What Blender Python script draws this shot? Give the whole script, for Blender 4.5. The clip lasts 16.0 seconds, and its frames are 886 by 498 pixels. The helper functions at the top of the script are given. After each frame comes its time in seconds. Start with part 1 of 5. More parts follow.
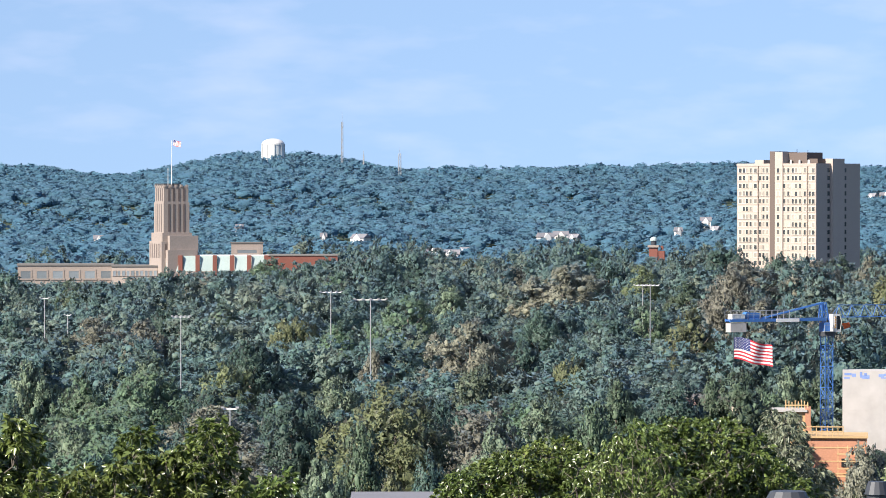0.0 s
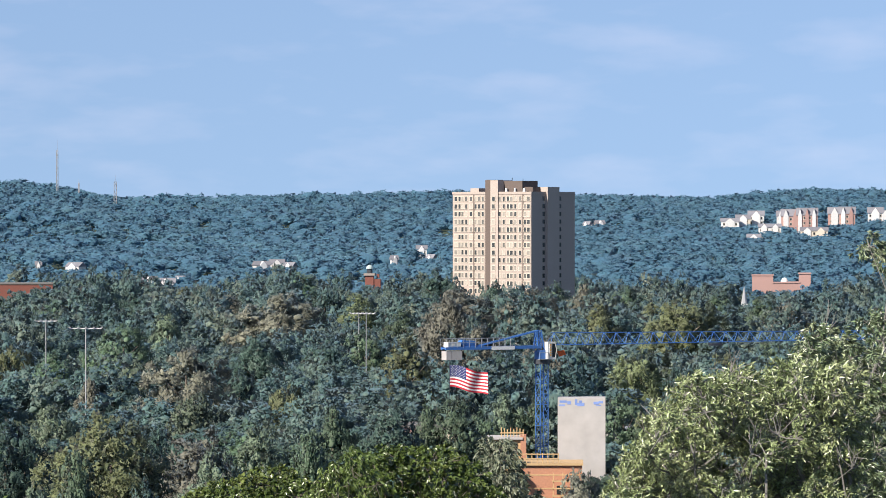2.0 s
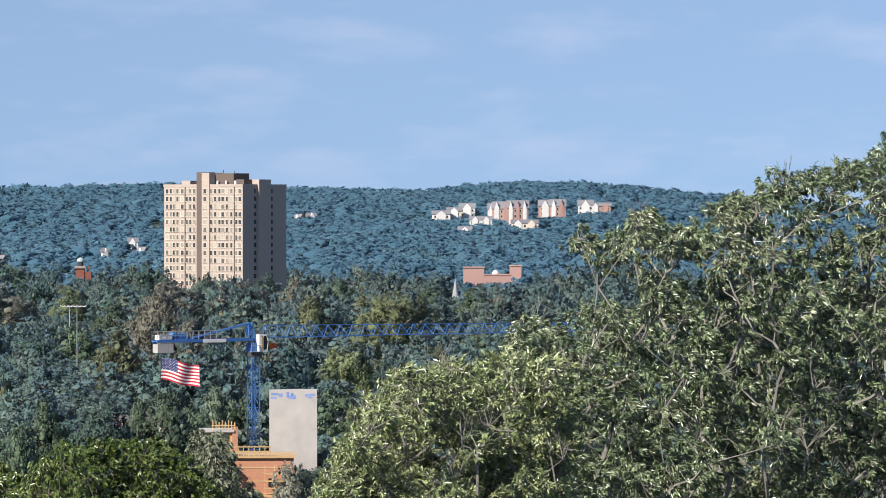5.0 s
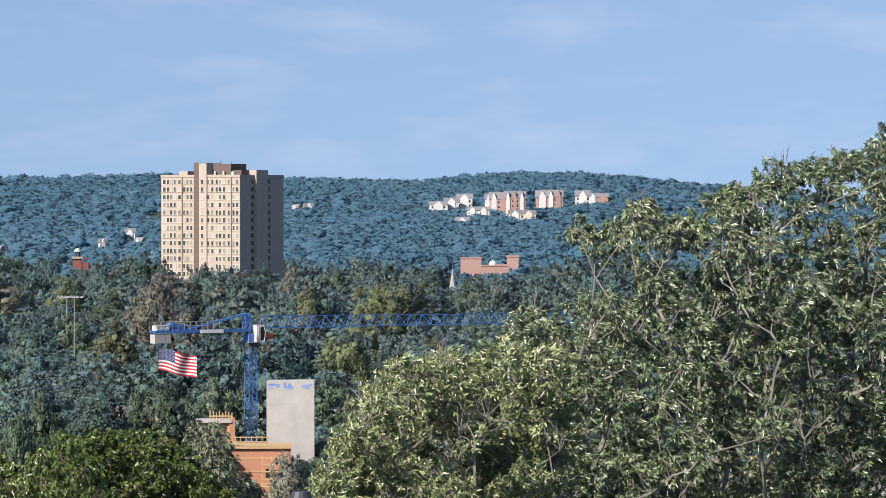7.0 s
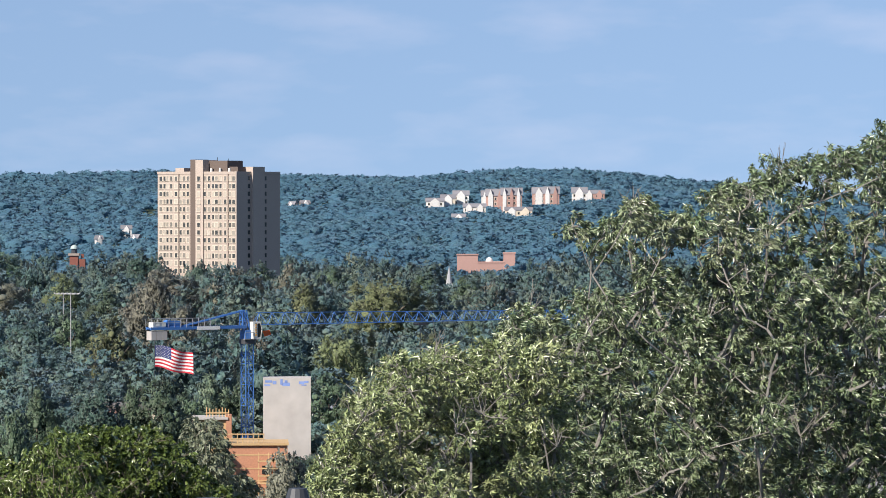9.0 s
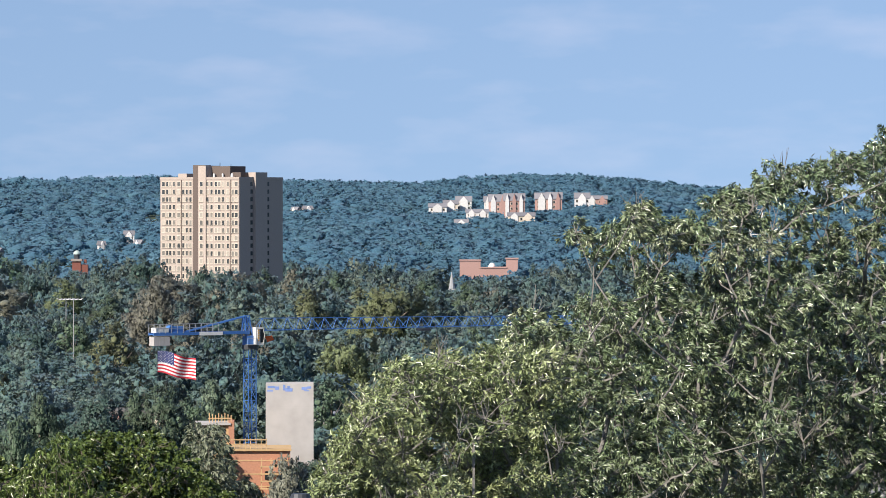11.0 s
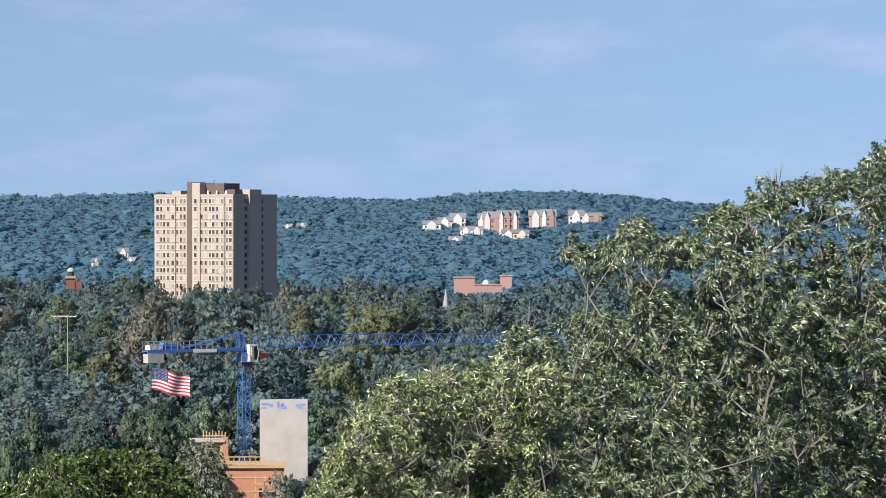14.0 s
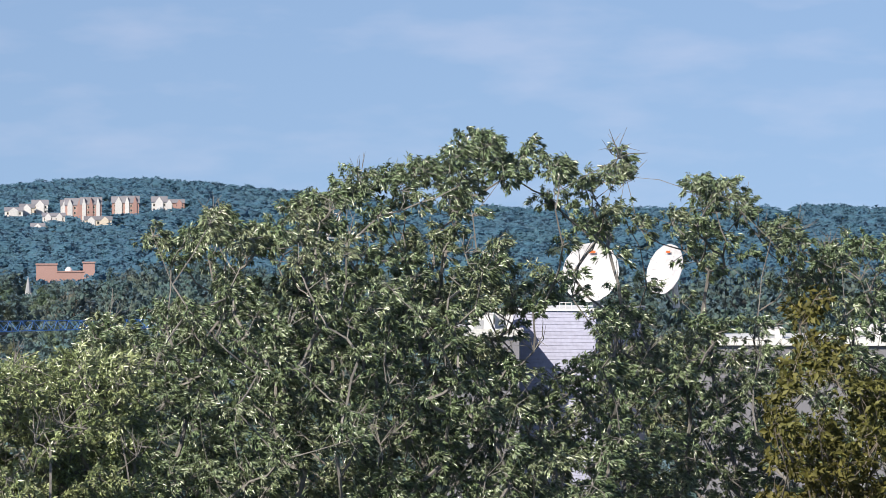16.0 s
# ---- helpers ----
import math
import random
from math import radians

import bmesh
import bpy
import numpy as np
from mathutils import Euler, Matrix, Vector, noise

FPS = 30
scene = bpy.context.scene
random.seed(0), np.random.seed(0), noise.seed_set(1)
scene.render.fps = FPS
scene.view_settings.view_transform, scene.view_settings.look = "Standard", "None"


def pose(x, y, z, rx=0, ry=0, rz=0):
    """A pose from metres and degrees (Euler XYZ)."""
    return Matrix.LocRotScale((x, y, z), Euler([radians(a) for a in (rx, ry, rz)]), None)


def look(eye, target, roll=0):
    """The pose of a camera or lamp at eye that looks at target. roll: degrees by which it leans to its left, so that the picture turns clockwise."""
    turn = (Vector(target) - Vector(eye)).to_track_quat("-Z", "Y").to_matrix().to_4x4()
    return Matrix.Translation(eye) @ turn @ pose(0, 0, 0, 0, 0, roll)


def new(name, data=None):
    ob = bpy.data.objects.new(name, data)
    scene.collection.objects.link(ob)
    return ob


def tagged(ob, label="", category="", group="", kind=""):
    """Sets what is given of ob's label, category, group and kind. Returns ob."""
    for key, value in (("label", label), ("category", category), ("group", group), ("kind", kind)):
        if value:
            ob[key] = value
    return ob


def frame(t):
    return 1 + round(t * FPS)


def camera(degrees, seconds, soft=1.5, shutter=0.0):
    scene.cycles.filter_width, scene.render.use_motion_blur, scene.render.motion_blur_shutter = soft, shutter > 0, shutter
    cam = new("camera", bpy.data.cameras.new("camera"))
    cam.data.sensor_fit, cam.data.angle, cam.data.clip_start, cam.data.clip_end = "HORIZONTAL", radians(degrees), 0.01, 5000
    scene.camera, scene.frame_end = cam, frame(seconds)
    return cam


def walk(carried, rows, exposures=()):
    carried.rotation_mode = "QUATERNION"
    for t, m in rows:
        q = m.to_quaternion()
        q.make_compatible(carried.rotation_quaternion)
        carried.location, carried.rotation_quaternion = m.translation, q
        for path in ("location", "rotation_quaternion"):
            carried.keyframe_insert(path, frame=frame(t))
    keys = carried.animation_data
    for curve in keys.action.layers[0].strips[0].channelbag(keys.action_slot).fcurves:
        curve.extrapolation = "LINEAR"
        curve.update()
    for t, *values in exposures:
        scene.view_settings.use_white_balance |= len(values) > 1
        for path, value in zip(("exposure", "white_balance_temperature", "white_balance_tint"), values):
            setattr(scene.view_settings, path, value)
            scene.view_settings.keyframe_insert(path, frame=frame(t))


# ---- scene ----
CAM_Z = 45.0
FOCAL = 784 / math.tan(radians(6.0))      # one twelve-degree lens
cam = camera(12.0, 16.0, soft=0.85)


def aim(yaw, pitch):
    """The camera turned right by yaw and up by pitch, degrees."""
    return pose(0, 0, CAM_Z, 90 + pitch, 0, -yaw)


TURNS = [
    (0.0, -7.8161, -0.8523), (0.5, -7.5097, -0.6976), (1.0, -6.5128, -0.5952), (1.5, -5.3160, -0.4667),
    (2.0, -3.9573, -0.4685), (2.5, -2.5445, -0.4984), (3.0, -1.1868, -0.5475), (3.5, -0.6244, -0.5956),
    (4.0, -0.3496, -0.5505), (4.2, -0.2750, -0.5550), (6.3, 0.1309, -0.6629), (6.5, 0.0383, -0.7052), (7.0, 0.0000, -0.6990),
    (7.5, -0.0446, -0.6816), (8.0, -0.0212, -0.7081), (8.5, 0.0265, -0.7529), (9.0, 0.0473, -0.7428),
    (9.2, 0.0460, -0.7350), (11.3, 0.0090, -0.6600), (11.5, 0.0083, -0.6564), (12.0, -0.0491, -0.6542), (12.5, -0.0551, -0.6633),
    (13.0, -0.0484, -0.6170), (13.5, -0.0241, -0.5824), (14.0, 0.0915, -0.4345), (14.2, 0.5958, -0.3161),
    (14.5, 2.1587, -0.0494), (14.8, 3.3852, 0.0200), (15.0, 3.9949, -0.0291), (15.5, 4.8916, -0.3132),
    (16.0, 5.7524, -0.6161)]
walk(cam, [(t, aim(a, b)) for t, a, b in TURNS],
     exposures=[(0.0, 1.06), (0.5, 0.99), (1.0, 0.90), (1.5, 0.82), (2.0, 0.76), (2.5, 0.69), (3.5, 0.64), (13.5, 0.64), (15.0, 0.58), (16.0, 0.54)])

# ---- world and sun ----
SUN_AZ, SUN_EL = 44.0, 37.0               # degrees left of straight behind the camera; height
to_sun = Vector((-math.sin(radians(SUN_AZ)) * math.cos(radians(SUN_EL)),
                 -math.cos(radians(SUN_AZ)) * math.cos(radians(SUN_EL)), math.sin(radians(SUN_EL))))
sun = new("sun", bpy.data.lights.new("sun", "SUN"))
sun.data.energy, sun.data.angle, sun.data.color = 5.0, radians(0.53), (1.0, 0.91, 0.79)
sun.matrix_world = look(to_sun * 100, (0, 0, 0))
world = bpy.data.worlds.new("world")
scene.world = world
world.use_nodes = True
wn, wl = world.node_tree.nodes, world.node_tree.links
wn.clear()
sky = wn.new("ShaderNodeTexSky")
sky.sky_type, sky.sun_disc = "NISHITA", False
sky.sun_elevation, sky.sun_rotation = radians(SUN_EL), math.atan2(to_sun.x, to_sun.y)
sky.altitude, sky.air_density, sky.dust_density, sky.ozone_density = 0, 1.0, 0.3, 3.0
wtc, wmap, wnoise, wramp, wmix = (wn.new("ShaderNodeTexCoord"), wn.new("ShaderNodeMapping"), wn.new("ShaderNodeTexNoise"),
                                  wn.new("ShaderNodeMapRange"), wn.new("ShaderNodeMix"))
wmap.inputs["Scale"].default_value = (9, 9, 30)
wnoise.inputs["Scale"].default_value, wnoise.inputs["Detail"].default_value = 3.4, 4
wramp.inputs["From Min"].default_value, wramp.inputs["From Max"].default_value = 0.46, 0.74
wramp.inputs["To Max"].default_value = 0.11
wmix.data_type = "RGBA"
wmix.inputs["B"].default_value = (10.6, 9.2, 9.6, 1)
tint = wn.new("ShaderNodeMix")
tint.data_type, tint.blend_type = "RGBA", "MULTIPLY"
tint.inputs["Factor"].default_value = 1.0
tint.inputs["B"].default_value = (1.05, 0.99, 1.04, 1)
wbg, wout = wn.new("ShaderNodeBackground"), wn.new("ShaderNodeOutputWorld")
wbg.inputs["Strength"].default_value = 0.077
wl.new(wtc.outputs["Generated"], wmap.inputs["Vector"])
wl.new(wmap.outputs["Vector"], wnoise.inputs["Vector"])
wl.new(wnoise.outputs["Fac"], wramp.inputs["Value"])
wl.new(wramp.outputs["Result"], wmix.inputs["Factor"])
# the view grazes the horizon: look the sky up a little higher, above the dust
sup, sadd, snorm = wn.new("ShaderNodeVectorMath"), wn.new("ShaderNodeVectorMath"), wn.new("ShaderNodeVectorMath")
sup.operation, sadd.operation, snorm.operation = "MULTIPLY", "ADD", "NORMALIZE"
sup.inputs[1].default_value, sadd.inputs[1].default_value = (1, 1, 0.6), (0, 0, 0.16)
wl.new(wtc.outputs["Generated"], sup.inputs[0])
wl.new(sup.outputs["Vector"], sadd.inputs[0])
wl.new(sadd.outputs["Vector"], snorm.inputs[0])
wl.new(snorm.outputs["Vector"], sky.inputs["Vector"])
wl.new(sky.outputs["Color"], tint.inputs["A"])
wl.new(tint.outputs["Result"], wmix.inputs["A"])
wl.new(wmix.outputs["Result"], wbg.inputs["Color"])
wl.new(wbg.outputs["Background"], wout.inputs["Surface"])


# ---- materials ----
def surface(name, color, color2=None, rough=0.7, metal=0.0, scale=1.0, fine=12.0, bump=0.15, spread=0.12, spec=0.4):
    """A worn surface: two colours by a coarse noise, grain by a fine one, each piece a little different."""
    m = bpy.data.materials.new(name)
    m.use_nodes = True
    n, l = m.node_tree.nodes, m.node_tree.links
    b = n["Principled BSDF"]
    tc, coarse, grain = n.new("ShaderNodeTexCoord"), n.new("ShaderNodeTexNoise"), n.new("ShaderNodeTexNoise")
    coarse.inputs["Scale"].default_value, coarse.inputs["Detail"].default_value = scale, 4
    grain.inputs["Scale"].default_value, grain.inputs["Detail"].default_value = fine, 3
    mix, info, hsv, mr, add = (n.new("ShaderNodeMix"), n.new("ShaderNodeObjectInfo"), n.new("ShaderNodeHueSaturation"),
                               n.new("ShaderNodeMapRange"), n.new("ShaderNodeMath"))
    mix.data_type = "RGBA"
    mix.inputs["A"].default_value = (*color, 1)
    mix.inputs["B"].default_value = (*(color2 or [c * 0.75 for c in color]), 1)
    add.operation = "MULTIPLY_ADD"
    add.inputs[1].default_value = 0.5
    l.new(tc.outputs["Object"], coarse.inputs["Vector"])
    l.new(tc.outputs["Object"], grain.inputs["Vector"])
    l.new(coarse.outputs["Fac"], mix.inputs["Factor"])
    l.new(info.outputs["Random"], mr.inputs["Value"])
    mr.inputs["To Min"].default_value, mr.inputs["To Max"].default_value = 0.75 - spread, 0.75 + spread
    l.new(grain.outputs["Fac"], add.inputs[0])
    l.new(mr.outputs["Result"], add.inputs[2])
    l.new(add.outputs["Value"], hsv.inputs["Value"])
    l.new(mix.outputs["Result"], hsv.inputs["Color"])
    l.new(hsv.outputs["Color"], b.inputs["Base Color"])
    bm_ = n.new("ShaderNodeBump")
    bm_.inputs["Strength"].default_value = bump
    l.new(grain.outputs["Fac"], bm_.inputs["Height"])
    l.new(bm_.outputs["Normal"], b.inputs["Normal"])
    b.inputs["Roughness"].default_value, b.inputs["Metallic"].default_value = rough, metal
    b.inputs["Specular IOR Level"].default_value = spec
    return m


def foliage(name, color, dry, rough=0.55, through_=0.25, by_object=0.5, by_leaf=0.35, patch=0.05, dry_amount=0.6, spec=0.35, sheen=0.1, grain=0.0, contrast=0.5, soft=0.0, ruffle=1.3, holes=0.0):
    """Leaves: hue and value change by tree, by patch of crown and by leaf; some light passes through."""
    m = bpy.data.materials.new(name)
    m.use_nodes = True
    n, l = m.node_tree.nodes, m.node_tree.links
    b, out = n["Principled BSDF"], n["Material Output"]
    geo, info, tc, noise_ = (n.new("ShaderNodeNewGeometry"), n.new("ShaderNodeObjectInfo"), n.new("ShaderNodeTexCoord"),
                             n.new("ShaderNodeTexNoise"))
    noise_.inputs["Scale"].default_value, noise_.inputs["Detail"].default_value = patch, 2
    l.new(tc.outputs["Object"], noise_.inputs["Vector"])
    mr = n.new("ShaderNodeMapRange")
    mr.inputs["From Min"].default_value, mr.inputs["From Max"].default_value = 0.45, 0.75
    mr.inputs["To Max"].default_value = dry_amount
    l.new(noise_.outputs["Fac"], mr.inputs["Value"])
    mix, hsv = n.new("ShaderNodeMix"), n.new("ShaderNodeHueSaturation")
    mix.data_type = "RGBA"
    mix.inputs["A"].default_value, mix.inputs["B"].default_value = (*color, 1), (*dry, 1)
    l.new(mr.outputs["Result"], mix.inputs["Factor"])
    v1, v2, hue = n.new("ShaderNodeMapRange"), n.new("ShaderNodeMapRange"), n.new("ShaderNodeMapRange")
    v1.inputs["To Min"].default_value, v1.inputs["To Max"].default_value = 1 - by_object * 0.5, 1 + by_object * 0.5
    v2.inputs["To Min"].default_value, v2.inputs["To Max"].default_value = 1 - by_leaf, 1 + by_leaf
    hue.inputs["To Min"].default_value, hue.inputs["To Max"].default_value = 0.485, 0.515
    mul = n.new("ShaderNodeMath")
    mul.operation = "MULTIPLY"
    l.new(info.outputs["Random"], v1.inputs["Value"])
    l.new(info.outputs["Random"], hue.inputs["Value"])
    l.new(geo.outputs["Random Per Island"], v2.inputs["Value"])
    l.new(v1.outputs["Result"], mul.inputs[0])
    l.new(v2.outputs["Result"], mul.inputs[1])
    value = mul
    if grain:                             # single leaves within a spray
        cell, cr, mul2 = n.new("ShaderNodeTexVoronoi"), n.new("ShaderNodeMapRange"), n.new("ShaderNodeMath")
        cell.inputs["Scale"].default_value = grain
        l.new(geo.outputs["Position"], cell.inputs["Vector"])
        sep = n.new("ShaderNodeSeparateColor")
        l.new(cell.outputs["Color"], sep.inputs["Color"])
        cr.inputs["To Min"].default_value, cr.inputs["To Max"].default_value = 1 - contrast, 1 + contrast
        l.new(sep.outputs["Red"], cr.inputs["Value"])
        mul2.operation = "MULTIPLY"
        l.new(mul.outputs["Value"], mul2.inputs[0])
        l.new(cr.outputs["Result"], mul2.inputs[1])
        value = mul2
        # each leaf of a spray has its own tilt; a soft canopy keeps the mean facing of its leaves
        off, tilt, lean, norm_ = (n.new("ShaderNodeVectorMath"), n.new("ShaderNodeVectorMath"), n.new("ShaderNodeVectorMath"), n.new("ShaderNodeVectorMath"))
        off.operation, tilt.operation, lean.operation, norm_.operation = "SUBTRACT", "MULTIPLY_ADD", "MULTIPLY_ADD", "NORMALIZE"
        l.new(cell.outputs["Color"], off.inputs[0])
        off.inputs[1].default_value = (.5, .5, .5)
        l.new(off.outputs["Vector"], tilt.inputs[0])
        tilt.inputs[1].default_value, tilt.inputs[2].default_value = (ruffle,) * 3, (-.25 * soft, -.35 * soft, .9 * soft)
        facing_, turn_ = n.new("ShaderNodeAttribute"), n.new("ShaderNodeVectorTransform")
        facing_.attribute_name = "crown_facing"
        turn_.vector_type, turn_.convert_from, turn_.convert_to = "NORMAL", "OBJECT", "WORLD"
        l.new(facing_.outputs["Vector"], turn_.inputs["Vector"])
        even = n.new("ShaderNodeVectorMath")
        even.operation = "NORMALIZE"
        l.new(turn_.outputs["Vector"], even.inputs[0])
        l.new(even.outputs["Vector"], lean.inputs[0])
        lean.inputs[1].default_value = (1 - soft,) * 3
        l.new(tilt.outputs["Vector"], lean.inputs[2])
        l.new(lean.outputs["Vector"], norm_.inputs[0])
        l.new(norm_.outputs["Vector"], b.inputs["Normal"])
    l.new(value.outputs["Value"], hsv.inputs["Value"])
    l.new(hue.outputs["Result"], hsv.inputs["Hue"])
    l.new(mix.outputs["Result"], hsv.inputs["Color"])
    l.new(hsv.outputs["Color"], b.inputs["Base Color"])
    b.inputs["Roughness"].default_value, b.inputs["Specular IOR Level"].default_value = rough, spec
    b.inputs["Sheen Weight"].default_value, b.inputs["Sheen Roughness"].default_value = sheen, 0.6
    b.inputs["Sheen Tint"].default_value = (0.45, 0.72, 1.0, 1)   # blue sheen imitates haze over the distant leaves
    tr, ms = n.new("ShaderNodeBsdfTranslucent"), n.new("ShaderNodeMixShader")
    l.new(hsv.outputs["Color"], tr.inputs["Color"])
    ms.inputs["Fac"].default_value = through_
    l.new(b.outputs["BSDF"], ms.inputs[1])
    l.new(tr.outputs["BSDF"], ms.inputs[2])
    l.new(ms.outputs["Shader"], out.inputs["Surface"])
    if holes:                             # open air between the leaves of a spray
        pick, clear, cut = n.new("ShaderNodeMath"), n.new("ShaderNodeBsdfTransparent"), n.new("ShaderNodeMixShader")
        pick.operation = "LESS_THAN"
        l.new(sep.outputs["Blue"], pick.inputs[0])
        pick.inputs[1].default_value = holes
        span_, loose, both = n.new("ShaderNodeVectorMath"), n.new("ShaderNodeMath"), n.new("ShaderNodeMath")
        span_.operation, loose.operation, both.operation = "LENGTH", "GREATER_THAN", "MULTIPLY"
        l.new(facing_.outputs["Vector"], span_.inputs[0])     # a short facing marks the closed core
        l.new(span_.outputs["Value"], loose.inputs[0])
        loose.inputs[1].default_value = 0.75
        l.new(pick.outputs["Value"], both.inputs[0])
        l.new(loose.outputs["Value"], both.inputs[1])
        l.new(both.outputs["Value"], cut.inputs["Fac"])
        l.new(ms.outputs["Shader"], cut.inputs[1])
        l.new(clear.outputs["BSDF"], cut.inputs[2])
        l.new(cut.outputs["Shader"], out.inputs["Surface"])
    return m


def glass(name, color, rough=0.08):
    m = bpy.data.materials.new(name)
    m.use_nodes = True
    n, l = m.node_tree.nodes, m.node_tree.links
    b, info, ramp = n["Principled BSDF"], n.new("ShaderNodeObjectInfo"), n.new("ShaderNodeValToRGB")
    ramp.color_ramp.elements[0].color = (*color, 1)
    ramp.color_ramp.elements[0].position = 0.35
    ramp.color_ramp.elements[1].color = (0.42, 0.38, 0.33, 1)     # drawn blinds
    ramp.color_ramp.elements[1].position = 0.9
    l.new(info.outputs["Random"], ramp.inputs["Fac"])
    l.new(ramp.outputs["Color"], b.inputs["Base Color"])
    b.inputs["Roughness"].default_value = rough
    return m


